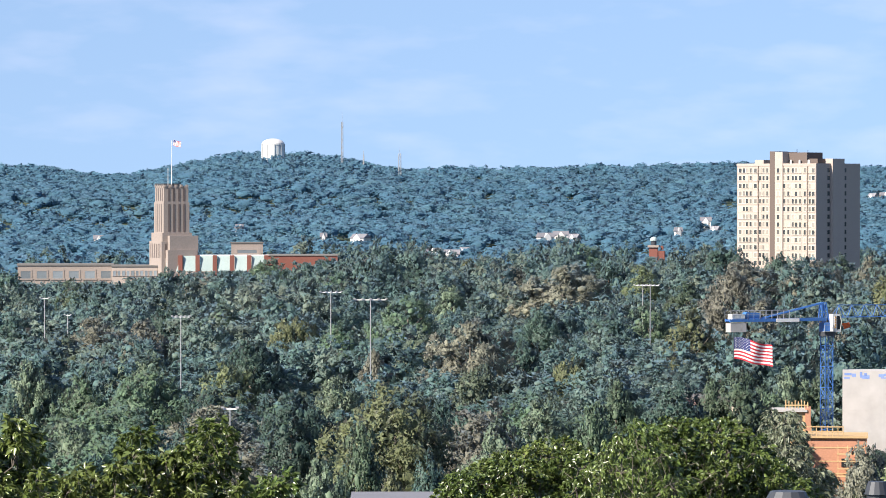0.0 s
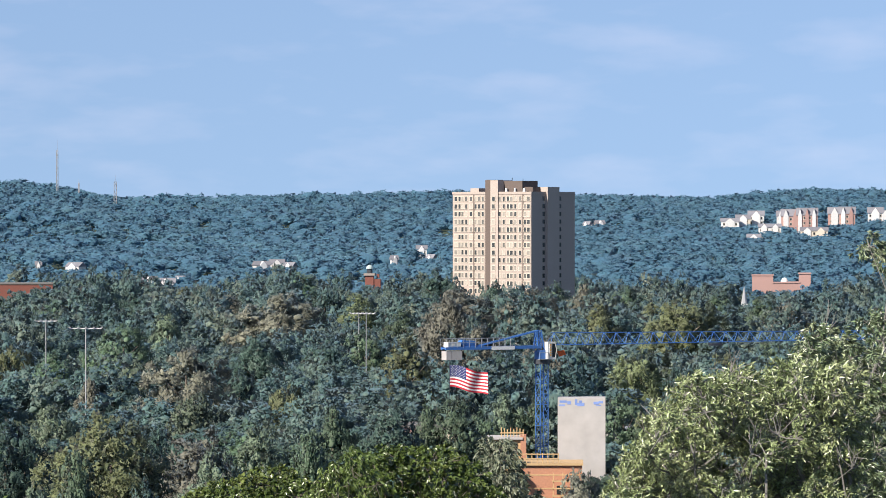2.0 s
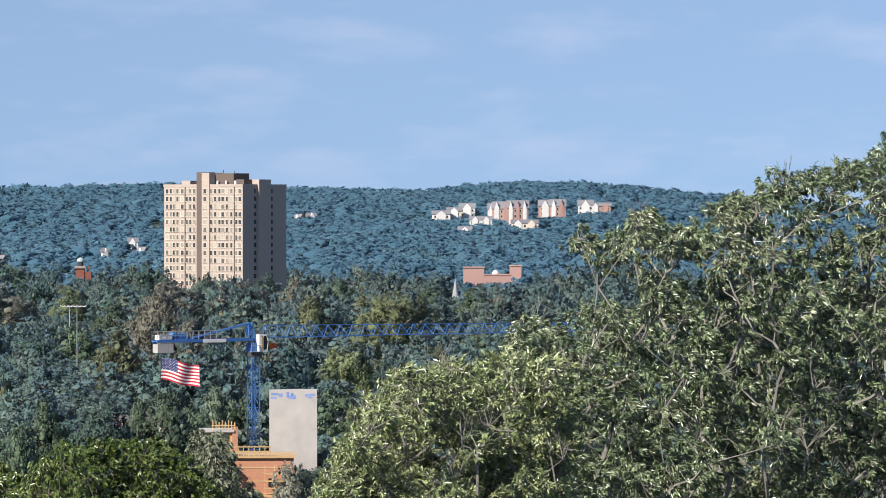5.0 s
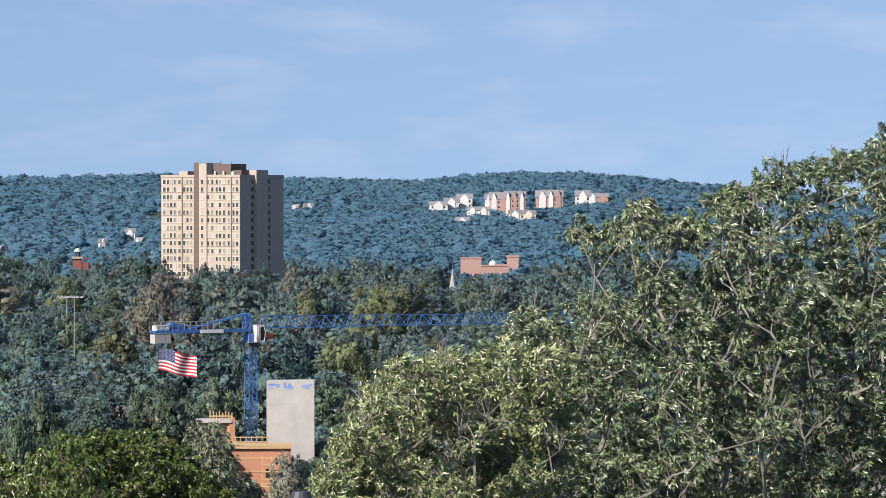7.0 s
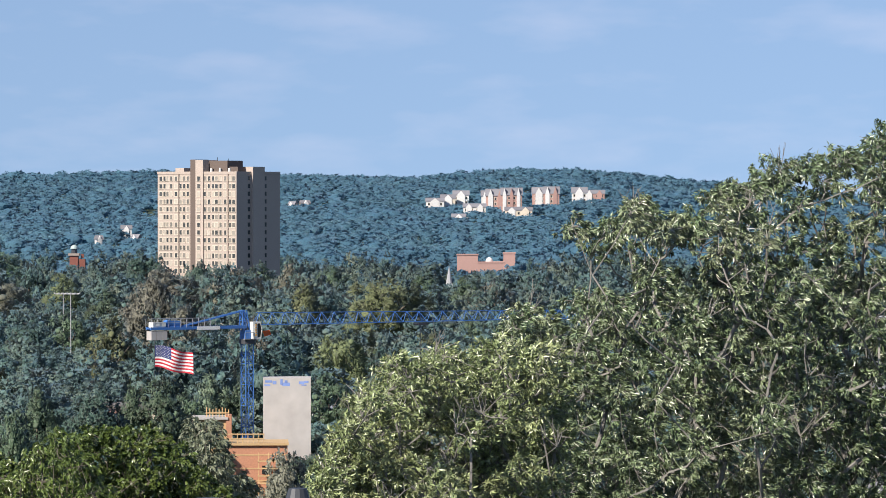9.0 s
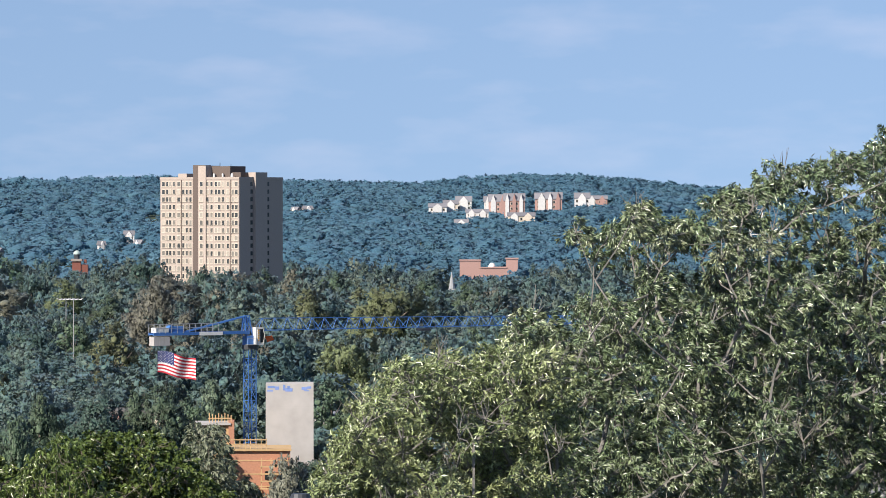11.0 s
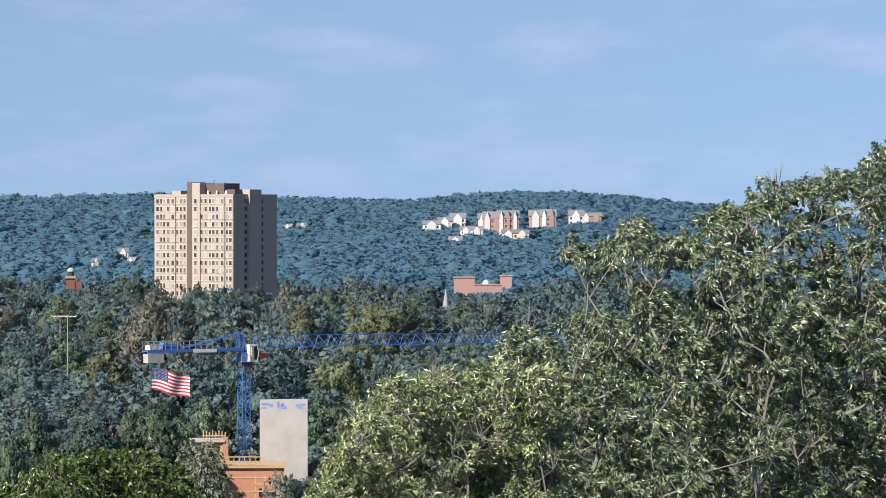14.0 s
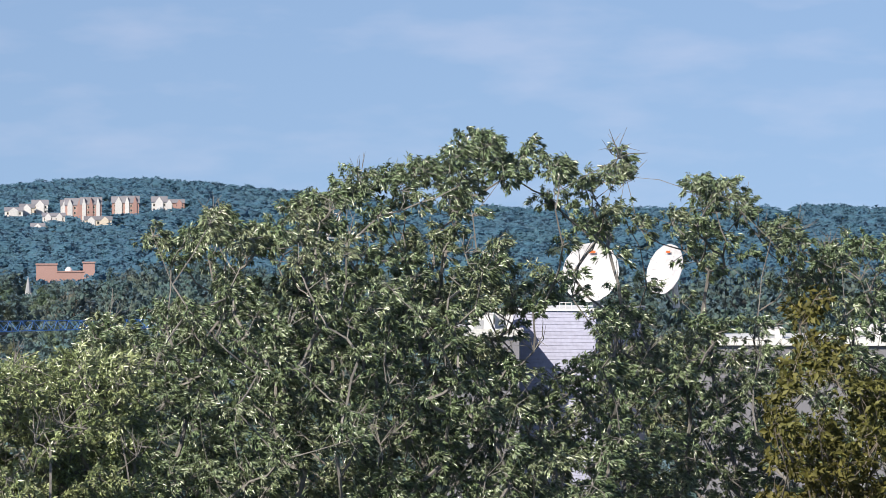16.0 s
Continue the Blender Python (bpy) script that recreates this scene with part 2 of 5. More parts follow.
M = {
    "grass": surface("meadow", (0.045, 0.065, 0.035), (0.035, 0.05, 0.028), 0.9, scale=0.02, fine=0.5, bump=0.2),
    # woodland trees: leaf colours lifted and slightly blued to stand in for haze
    "leaf_mid": foliage("oak_leaves", (0.110, 0.171, 0.097), (0.167, 0.200, 0.108), patch=0.12, by_object=0.6, sheen=0.2, grain=4.2, holes=0.3, ruffle=0.55, through_=0.3, contrast=0.25, by_leaf=0.18),
    "leaf_olive": foliage("olive_leaves", (0.171, 0.200, 0.092), (0.225, 0.234, 0.122), patch=0.12, by_object=0.35, sheen=0.15, grain=4.2, holes=0.3, ruffle=0.55, through_=0.3, contrast=0.25, by_leaf=0.18),
    "leaf_dry": foliage("turning_leaves", (0.216, 0.214, 0.160), (0.261, 0.239, 0.184), patch=0.12, by_object=0.35, sheen=0.2, grain=4.2, holes=0.3, ruffle=0.55, through_=0.3, contrast=0.25, by_leaf=0.18),
    "leaf_light": foliage("silver_leaves", (0.162, 0.216, 0.137), (0.207, 0.239, 0.155), patch=0.12, by_object=0.45, sheen=0.2, grain=4.2, holes=0.3, ruffle=0.55, through_=0.3, contrast=0.25, by_leaf=0.18),
    "leaf_blue": foliage("dark_leaves", (0.072, 0.128, 0.095), (0.113, 0.162, 0.110), patch=0.1, by_object=0.6, sheen=0.25, grain=4.2, holes=0.3, ruffle=0.55, through_=0.3, contrast=0.25, by_leaf=0.18),
    # valley canopy: haze is put into the colour by a shift to blue
    "leaf_belt": foliage("hazy_woodland_leaves", (0.081, 0.142, 0.122), (0.184, 0.205, 0.144), patch=0.035, by_leaf=0.15, contrast=0.25, dry_amount=0.9, sheen=0.3, grain=3.0, holes=0.28, ruffle=0.55, through_=0.3),
    # hill leaves: the haze of distance is painted in as a blue base colour
    "leaf_far": foliage("hazy_hill_leaves", (0.098, 0.216, 0.338), (0.134, 0.262, 0.348), patch=0.018, by_leaf=0.12, rough=0.9, through_=0.52, dry_amount=0.9, sheen=0.4, grain=1.1, contrast=0.2, soft=0.4, ruffle=0.45, holes=0.2),
    "leaf_near": foliage("lance_leaves", (0.114, 0.158, 0.078), (0.28, 0.295, 0.185), through_=0.05, rough=0.30, patch=0.5, by_object=0.2, by_leaf=0.75, spec=0.9, sheen=0.0),
    "leaf_bright": foliage("bright_lance_leaves", (0.190, 0.245, 0.106), (0.34, 0.36, 0.19), through_=0.08, rough=0.32, patch=0.5, by_object=0.2, by_leaf=0.7, spec=0.8, sheen=0.0),
    "leaf_pale": foliage("pale_leaves", (0.160, 0.190, 0.125), (0.23, 0.24, 0.17), rough=0.4, patch=0.4, by_object=0.2, by_leaf=0.6, sheen=0.0),
    "leaf_maple": foliage("maple_leaves", (0.080, 0.122, 0.030), (0.18, 0.215, 0.06), rough=0.28, spec=0.6, patch=0.4, by_object=0.2, by_leaf=0.5, sheen=0.0),
    "leaf_rust": foliage("rusty_leaves", (0.10, 0.080, 0.022), (0.095, 0.115, 0.03), rough=0.6, patch=0.5, by_object=0.2, by_leaf=0.5, sheen=0.0),
    "bark": surface("bark", (0.10, 0.085, 0.065), (0.16, 0.14, 0.12), 0.9, scale=3, fine=25, bump=0.5),
    "bark_grey": surface("grey_bark", (0.12, 0.115, 0.105), (0.23, 0.22, 0.205), 0.85, scale=3, fine=30, bump=0.5),
    "tan_brick": surface("tan_brick", (0.42, 0.352, 0.308), (0.385, 0.325, 0.287), 0.85, scale=0.08, fine=3, bump=0.1, spread=0.03),
    "dark_brick": surface("dark_tan_brick", (0.13, 0.10, 0.086), (0.115, 0.09, 0.08), 0.85, scale=0.1, fine=3, spread=0.03),
    "limestone": surface("buff_limestone", (0.31, 0.262, 0.235), (0.265, 0.225, 0.20), 0.85, scale=0.1, fine=2, spread=0.05),
    "trim": surface("pale_trim", (0.62, 0.55, 0.46), None, 0.7, spread=0.08),
    "roof": surface("roof_gravel", (0.17, 0.16, 0.15), None, 0.95, scale=0.3),
    "copper": surface("green_copper", (0.40, 0.48, 0.46), (0.32, 0.41, 0.40), 0.6, scale=0.3, fine=3),
    "red_brick": surface("red_brick", (0.22, 0.08, 0.06), (0.17, 0.065, 0.05), 0.85, scale=0.2, fine=5),
    "pink_brick": surface("rose_brick", (0.40, 0.25, 0.22), (0.34, 0.215, 0.19), 0.85, scale=0.1, fine=3),
    "white": surface("white_paint", (0.66, 0.65, 0.64), (0.54, 0.54, 0.54), 0.5, scale=0.4, fine=4, bump=0.05),
    "white_steel": surface("white_steel", (0.72, 0.72, 0.70), (0.55, 0.55, 0.54), 0.45, scale=0.6, fine=6, bump=0.05),
    "grey_steel": surface("grey_steel", (0.42, 0.43, 0.44), (0.32, 0.33, 0.34), 0.5, 0.4, scale=0.8, fine=8, bump=0.05),
    "blue_steel": surface("blue_crane_paint", (0.05, 0.165, 0.44), (0.05, 0.135, 0.36), 0.45, scale=0.7, fine=7, bump=0.05),
    "dark_steel": surface("dark_steel", (0.06, 0.065, 0.075), None, 0.5, 0.3),
    "concrete": surface("cast_concrete", (0.43, 0.41, 0.395), (0.37, 0.355, 0.345), 0.85, scale=0.25, fine=0.5, bump=0.05, spread=0.03),
    "sheathing": surface("orange_sheathing", (0.46, 0.225, 0.14), (0.39, 0.19, 0.12), 0.7, scale=0.3, fine=4),
    "timber": surface("new_timber", (0.55, 0.38, 0.20), (0.46, 0.31, 0.16), 0.7, scale=1.5, fine=12),
    "blue_print": surface("faded_blue_print", (0.10, 0.20, 0.50), (0.24, 0.30, 0.52), 0.7, scale=1.5),
    "orange": surface("orange_cloth", (0.65, 0.12, 0.03), None, 0.8),
    "yellow": surface("amber_sign", (0.65, 0.35, 0.08), None, 0.6),
    "flag_red": surface("red_cloth", (0.50, 0.03, 0.05), None, 0.8, spread=0.02),
    "flag_white": surface("white_cloth", (0.78, 0.76, 0.76), None, 0.8, spread=0.02),
    "flag_blue": surface("navy_cloth", (0.03, 0.045, 0.16), None, 0.8, spread=0.02),
    "slate": surface("slate_roof", (0.20, 0.20, 0.22), (0.15, 0.15, 0.17), 0.75, scale=0.2),
    "siding": surface("lilac_grey_siding", (0.33, 0.34, 0.45), (0.29, 0.30, 0.40), 0.5, scale=0.3, fine=3, bump=0.05, spread=0.04),
    "glass_tan": glass("window_glass", (0.05, 0.055, 0.06)),
    "glass_dark": surface("dark_glass", (0.04, 0.045, 0.05), None, 0.15, spread=0.3, bump=0.02),
    "bronze_glass": surface("bronze_glass", (0.15, 0.115, 0.10), (0.11, 0.09, 0.085), 0.3, spread=0.2, bump=0.02),
    "grey_glass": surface("grey_glass", (0.16, 0.19, 0.22), (0.24, 0.27, 0.29), 0.15, spread=0.3, bump=0.02),
    "dish": surface("dish_paint", (0.52, 0.52, 0.53), (0.46, 0.46, 0.48), 0.5, scale=0.6, fine=2, bump=0.03, spread=0.03),
    "tank": surface("tank_paint", (0.70, 0.72, 0.70), (0.56, 0.60, 0.58), 0.5, scale=0.12, fine=1.0, bump=0.03),
}


# ---- building blocks ----
class Geo:
    """Vertices and faces of one part."""

    def __init__(self):
        self.v, self.f = [], []

    def add(self, vs, fs):
        k = len(self.v)
        self.v += [tuple(p) for p in vs]
        self.f += [tuple(i + k for i in f) for f in fs]
        return self

    def box(self, x0, y0, z0, x1, y1, z1):
        vs = [(x, y, z) for z in (z0, z1) for y in (y0, y1) for x in (x0, x1)]
        return self.add(vs, [(0, 2, 3, 1), (4, 5, 7, 6), (0, 1, 5, 4), (2, 6, 7, 3), (0, 4, 6, 2), (1, 3, 7, 5)])

    def beam(self, p, q, w, w2=None, n=4):
        p, q = Vector(p), Vector(q)
        w2 = w if w2 is None else w2
        d = (q - p).normalized()
        a = d.cross(Vector((0, 0, 1)) if abs(d.z) < 0.95 else Vector((1, 0, 0))).normalized()
        b = d.cross(a)
        vs = [c + (a * math.cos(2 * math.pi * (i + .5) / n) + b * math.sin(2 * math.pi * (i + .5) / n)) * r
              for c, r in ((p, w), (q, w2)) for i in range(n)]
        fs = [(i, (i + 1) % n, n + (i + 1) % n, n + i) for i in range(n)]
        return self.add(vs, fs + [tuple(range(n))[::-1], tuple(range(n, 2 * n))])

    def gable(self, x0, y0, z0, x1, y1, h, over=0.0):
        """A ridged roof along x on a rectangle."""
        x0, x1, y0, y1 = x0 - over, x1 + over, y0 - over, y1 + over
        ym = (y0 + y1) / 2
        vs = [(x0, y0, z0), (x1, y0, z0), (x1, y1, z0), (x0, y1, z0), (x0, ym, z0 + h), (x1, ym, z0 + h)]
        return self.add(vs, [(0, 1, 5, 4), (2, 3, 4, 5), (0, 4, 3), (1, 2, 5), (0, 3, 2, 1)])

    def dome(self, c, r, h, n=20, rings=5, z0=0.0):
        vs, fs = [], []
        for j in range(rings):
            a = math.pi / 2 * j / rings
            vs += [(c[0] + r * math.cos(a) * math.cos(2 * math.pi * i / n), c[1] + r * math.cos(a) * math.sin(2 * math.pi * i / n),
                    c[2] + z0 + h * math.sin(a)) for i in range(n)]
        vs.append((c[0], c[1], c[2] + z0 + h))
        for j in range(rings - 1):
            fs += [(j * n + i, j * n + (i + 1) % n, (j + 1) * n + (i + 1) % n, (j + 1) * n + i) for i in range(n)]
        k = (rings - 1) * n
        fs += [(k + i, k + (i + 1) % n, len(vs) - 1) for i in range(n)]
        return self.add(vs, fs)

    def mesh(self, name):
        me = bpy.data.meshes.new(name)
        me.from_pydata(self.v, [], self.f)
        return me


def part(name, geo, material, parent=None, label=""):
    """Links one mesh under a thing or a part."""
    me = geo.mesh(name) if isinstance(geo, Geo) else geo
    if not me.materials:
        me.materials.append(M[material])
    ob = new(name, me)
    ob.parent = parent
    return tagged(ob, label)


def thing(name, place, label, category, group="", kind="", turn=0.0):
    ob = new(name)
    ob.matrix_world = Matrix.Translation(place) @ Matrix.Rotation(radians(turn), 4, "Z")
    return tagged(ob, label, category, group, kind)


def at(u, v, d):
    """The place d metres out in the direction (u, v), in 7459ths of a radian; v = 350 is level."""
    a = (u - 784) / FOCAL
    return Vector((d * math.sin(a), d * math.cos(a), CAM_Z + d * (350 - v) / FOCAL))


def big_mesh(name, v, f4, facing=None):
    """A mesh from arrays of vertices and of four-cornered faces (a repeated last corner makes a triangle)."""
    me = bpy.data.meshes.new(name)
    v, f4 = np.asarray(v, np.float32), np.asarray(f4, np.int32)
    tri = f4[:, 2] == f4[:, 3]
    sizes = np.where(tri, 3, 4)
    keep = np.ones(f4.shape, bool)
    keep[tri, 3] = False
    me.vertices.add(len(v))
    me.vertices.foreach_set("co", v.ravel())
    loops = f4[keep]
    me.loops.add(len(loops))
    me.loops.foreach_set("vertex_index", loops)
    me.polygons.add(len(f4))
    me.polygons.foreach_set("loop_start", np.concatenate(([0], np.cumsum(sizes)[:-1])).astype(np.int32))
    me.update(calc_edges=True)
    if facing is not None:                # which way the canopy faces at each leaf
        me.attributes.new("crown_facing", "FLOAT_VECTOR", "POINT").data.foreach_set("vector", np.asarray(facing, np.float32).ravel())
    return me


# ---- ground ----
RIDGE_U = [-1600, -1022, -940, -832, -740, -602, -460, -400, -307, -100, 278, 560, 760, 900, 1000, 1160, 1300, 1500, 1700, 2080, 2220, 2318, 3000]
RIDGE_V = [318, 311, 315, 331, 322, 291, 294, 301, 321, 316, 311, 317, 320, 305, 305, 318, 332, 350, 361, 357, 352, 358, 345]


def wave(x, y, s, k=0.0):
    return (np.sin(x / s + 1.3 * np.sin(y / s * 0.7 + k) + k) + np.sin(y / s * 1.1 + 1.7 * np.sin(x / s * 0.6 - k) + 2 * k)) / 2


def ground_z(x, y):
    """Height of the ground: a hill under the camera, a wooded plain, and the far ridge."""
    x, y = np.asarray(x, float), np.asarray(y, float)
    d = np.hypot(x, y)
    u = 784 + np.arctan2(x, y) * FOCAL
    top = CAM_Z + (350 - np.interp(u, RIDGE_U, RIDGE_V)) * 3500 / FOCAL - 7.0
    s = np.clip((d - 1850) / (3500 - 1850), 0, 1)
    hill = (top + 2) * s ** 1.15 + (wave(x, y, 130, 1.0) * 9.0 + wave(x, y, 55, 2.0) * 3.5) * s * (1 - s) * 2
    back = np.clip((d - 3600) / 1200, 0, 1)
    hill = hill * (1 - 0.7 * back)
    near = 45.2 * np.exp(-(d / 105.0) ** 1.5)
    return -2.0 + hill + near * 0.995 + wave(x, y, 60, 0.4) * 0.6 * np.clip((d - 40) / 100, 0, 1)


rad = np.concatenate(([0.0], np.geomspace(3, 4900, 90)))
ang = np.concatenate((np.linspace(-18, 18, 121), np.linspace(22, 338, 80)))
RR, AA = np.meshgrid(rad, np.radians(ang), indexing="ij")
GX, GY = RR * np.sin(AA), RR * np.cos(AA)
gv = np.stack([GX, GY, ground_z(GX, GY)], -1).reshape(-1, 3)
na = len(ang)
gi = np.arange((len(rad) - 1) * na).reshape(len(rad) - 1, na)
gj = np.roll(gi, -1, axis=1)
gf = np.stack([gi, gi + na, gj + na, gj], -1).reshape(-1, 4)[:, ::-1]
ground = new("ground", big_mesh("ground", gv, gf))
ground.data.materials.append(M["grass"])
tagged(ground, "rough grass and earth under the woods, rising to a far ridge", "ground", kind="structure")


def gz(p):
    return float(ground_z(p[0], p[1]))


def reach(u, v, lo=1900, hi=3600, over=4.0):
    """How far out the view in the direction (u, v) meets the far slope."""
    for d in np.arange(lo, hi, 10.0):
        p = at(u, v, d)
        if gz(p) + over >= p.z:
            return float(d)
    return float(hi)


# ---- trees ----
rng = np.random.default_rng(7)


def ico(sub):
    bm = bmesh.new()
    bmesh.ops.create_icosphere(bm, subdivisions=sub, radius=1.0)
    v = np.array([p.co[:] for p in bm.verts])
    f = np.array([[p.index for p in q.verts] + [q.verts[2].index] for q in bm.faces])
    bm.free()
    return v, f


ICO0 = ico(1)


def unit(a):
    return a / (np.linalg.norm(a, axis=-1, keepdims=True) + 1e-9)


def blades(pos, along, normal, length, width):
    """One folded diamond of leaf at each place."""
    n = len(pos)
    along = unit(along)
    side = unit(np.cross(along, normal))
    up = np.cross(side, along)
    length, width = np.broadcast_to(length, (n,))[:, None], np.broadcast_to(width, (n,))[:, None]
    mid = pos + along * length * 0.45
    v = np.stack([pos, mid + side * width * .5 + up * width * .18, pos + along * length - up * length * .12,
                  mid - side * width * .5 + up * width * .18], 1).reshape(-1, 3)
    k = np.arange(n)[:, None] * 4
    return v, np.concatenate([k + [0, 1, 2, 2], k + [0, 2, 3, 3]])


def sprays(pos, along, normal, length, half=.45):
    """One three-cornered spray of leaves at each place."""
    n = len(pos)
    along = unit(along)
    side = unit(np.cross(along, normal))
    length = np.broadcast_to(length, (n,))[:, None]
    v = np.stack([pos - side * length * half, pos + side * length * half, pos + along * length], 1).reshape(-1, 3)
    k = np.arange(n)[:, None] * 3
    return v, k + np.array([0, 1, 2, 2])


def clumped_crown(seed, r, h, lobes, subs, leaves, size, tall=0.0, core=.3, half=.40):
    """A crown r in radius and h high: lobes that carry smaller clumps of leaf sprays, round a dark core."""
    g = np.random.default_rng(seed)
    a = np.arange(lobes) * 2.4 + g.uniform(-.5, .5, lobes)
    t = (np.arange(lobes) + .5) / lobes + g.uniform(-.05, .05, lobes)
    rr = np.clip(np.sqrt(np.clip(1 - (1.75 * t - 0.72 + tall * .3) ** 2, 0.03, 1)) * g.uniform(0.45, 0.8, lobes), .05, .75)
    c = np.stack([np.cos(a) * rr * r, np.sin(a) * rr * r, h * (0.12 + 0.72 * t)], 1)
    lr = r * g.uniform(0.30, 0.46, lobes) * (1.12 - .3 * t)
    c[0], lr[0] = (0, 0, h * 0.45), r * 0.66
    vs, fs, k = [], [], 0
    sc, sr, out = [], [], []
    for i in range(lobes):
        cv = ICO0[0] * lr[i] * core * (1 + 0.1 * g.standard_normal((len(ICO0[0]), 1))) * (1, 1, 0.88) + c[i]
        vs.append(cv)
        fs.append(ICO0[1] + k)
        k += len(cv)
        nrm = unit(g.standard_normal((subs, 3)) + (0, 0, .35))
        sc.append(c[i] + nrm * lr[i] * g.uniform(.72, .90, (subs, 1)) * (1, 1, .9))
        sr.append(lr[i] * g.uniform(.22, .40, subs))
        out.append(nrm)
    sc, sr, out = np.concatenate(sc), np.concatenate(sr), np.concatenate(out)
    pick = g.choice(len(sc), leaves, p=sr ** 1.7 / (sr ** 1.7).sum())
    nrm = unit(g.standard_normal((leaves, 3)) + out[pick] * .7 + (0, 0, 0.3))
    pos = sc[pick] + nrm * sr[pick, None] * g.uniform(.5, 1.12, (leaves, 1))
    drop = g.standard_normal((leaves, 3)) + nrm * .3
    turned = nrm * .4 + g.standard_normal((leaves, 3)) * .6
    v, f = sprays(pos, drop, turned, size * g.uniform(0.55, 1.4, leaves), half)
    whole = unit((pos - (0, 0, h * .4)) * (1, 1, r / h * 1.6))
    lobe = unit(out[pick] + (0, 0, .1))
    facing = np.repeat(unit(nrm * .35 + lobe * .5 + whole * .85), 3, axis=0)
    cores = np.concatenate(vs)
    v = np.concatenate([cores, v])
    facing = np.concatenate([unit(unit(cores - np.repeat(c, len(ICO0[0]), axis=0)) * .6 + unit(cores - (0, 0, h * .4)) * .6) * .5, facing])
    v[:, 2] *= h / v[:, 2].max()
    return v, np.concatenate(fs + [f + k]), facing


def hill_crown(seed, n=84):
    """A far crown of unit size: clumps of leaf sprays round a small core."""
    g = np.random.default_rng(seed)
    c = unit(g.standard_normal((7, 3)) + (0, 0, .5)) * g.uniform(.25, .6, (7, 1))
    q = g.integers(0, 7, n)
    nrm = unit(g.standard_normal((n, 3)) + c[q] * 1.2 + (0, 0, .3))
    pos = c[q] + nrm * g.uniform(.36, .43, (n, 1))
    pv, pf = sprays(pos, g.standard_normal((n, 3)), nrm * .3 + g.standard_normal((n, 3)) * .6, g.uniform(.24, .46, n))
    facing = np.concatenate([unit(ICO0[0]) * .5, np.repeat(unit(nrm * .5 + unit(pos) * .8), 3, axis=0)])
    p, f = np.concatenate([ICO0[0] * .6, pv]), np.concatenate([ICO0[1], pf + len(ICO0[0])])
    p[:, 2] = (p[:, 2] + 1) / (p[:, 2].max() + 1)
    return p, f, facing


def trunk_geo(h, r, seed, limbs=5):
    g = random.Random(seed)
    geo = Geo()
    mid = (g.uniform(-.3, .3), g.uniform(-.3, .3), h * .5)
    geo.beam((0, 0, -1.0), mid, r, r * .75, 7)
    geo.beam(mid, (mid[0] * 1.5, mid[1] * 1.5, h), r * .75, r * .3, 7)
    for i in range(limbs):
        a, z = i * 2.4 + g.random(), h * g.uniform(.35, .8)
        geo.beam((mid[0], mid[1], z), (math.cos(a) * h * .28, math.sin(a) * h * .28, z + h * .25), r * .4, r * .12, 5)
    return geo


def forest(name, xs, ys, hs, rs, kinds, material, label, low=0.3):
    """Many crowns in one mesh."""
    vs, fs, ns, k = [], [], [], 0
    for i in range(len(xs)):
        v, f, w = kinds[i % len(kinds)]
        a = rng.uniform(0, 6.28)
        ca, sa = math.cos(a), math.sin(a)
        sx = rs[i]
        p = np.stack([(v[:, 0] * ca - v[:, 1] * sa) * sx + xs[i], (v[:, 0] * sa + v[:, 1] * ca) * sx + ys[i], (low + (1 - low) * v[:, 2]) * hs[i]], 1)
        p[:, 2] += float(ground_z(xs[i], ys[i]))
        vs.append(p)
        ns.append(np.stack([w[:, 0] * ca - w[:, 1] * sa, w[:, 0] * sa + w[:, 1] * ca, w[:, 2]], 1))
        fs.append(f + k)
        k += len(v)
    ob = new(name, big_mesh(name, np.concatenate(vs), np.concatenate(fs), np.concatenate(ns)))
    ob.data.materials.append(M[material])
    return tagged(ob, label, "woodland", kind="stuff")


# views kept open: direction range, lowest line seen, distance of what stands there
OPEN = [(428, 462, 772, 615), (470, 566, 806, 615), (395, 478, 800, 615), (432, 500, 872, 600), (268, 345, 655, 610), (262, 1110, 590, 610), (345, 405, 745, 640), (204, 236, 741, 652), (254, 296, 743, 660), (562, 608, 750, 702),
        (262, 510, 470, 1545), (-990, -812, 516, 1760), (-818, -735, 508, 1760), (-765, -655, 480, 1740), (-722, -540, 497, 1740), (-540, -415, 479, 1740),
        (120, 150, 472, 1915), (790, 815, 506, 1630), (812, 925, 482, 1990), (1325, 1350, 500, 1480), (-1060, 2500, 905, 330)]
POLES = [(-937, 546, 598, 905), (-896, 576, 592, 960), (-697, 579, 638, 775), (-432, 536, 606, 880), (-362, 549, 641, 765),
         (120, 524, 578, 980), (133, 524, 585, 970), (-610, 741, 772, 520)]
for pu, pv, pb, pd in POLES:
    OPEN.append((pu - 5, pu + 5, pb, pd - 3))


def top_limit(u, d, half, h):
    """The height a tree may have so that it hides nothing that is kept open."""
    p = at(u, 350, d)
    z0 = gz(p)
    for u0, u1, v, dist in OPEN:
        if d < dist and u0 - half < u < u1 + half:
            h = min(h, CAM_Z + d * (350 - v) / FOCAL - z0)
    return h


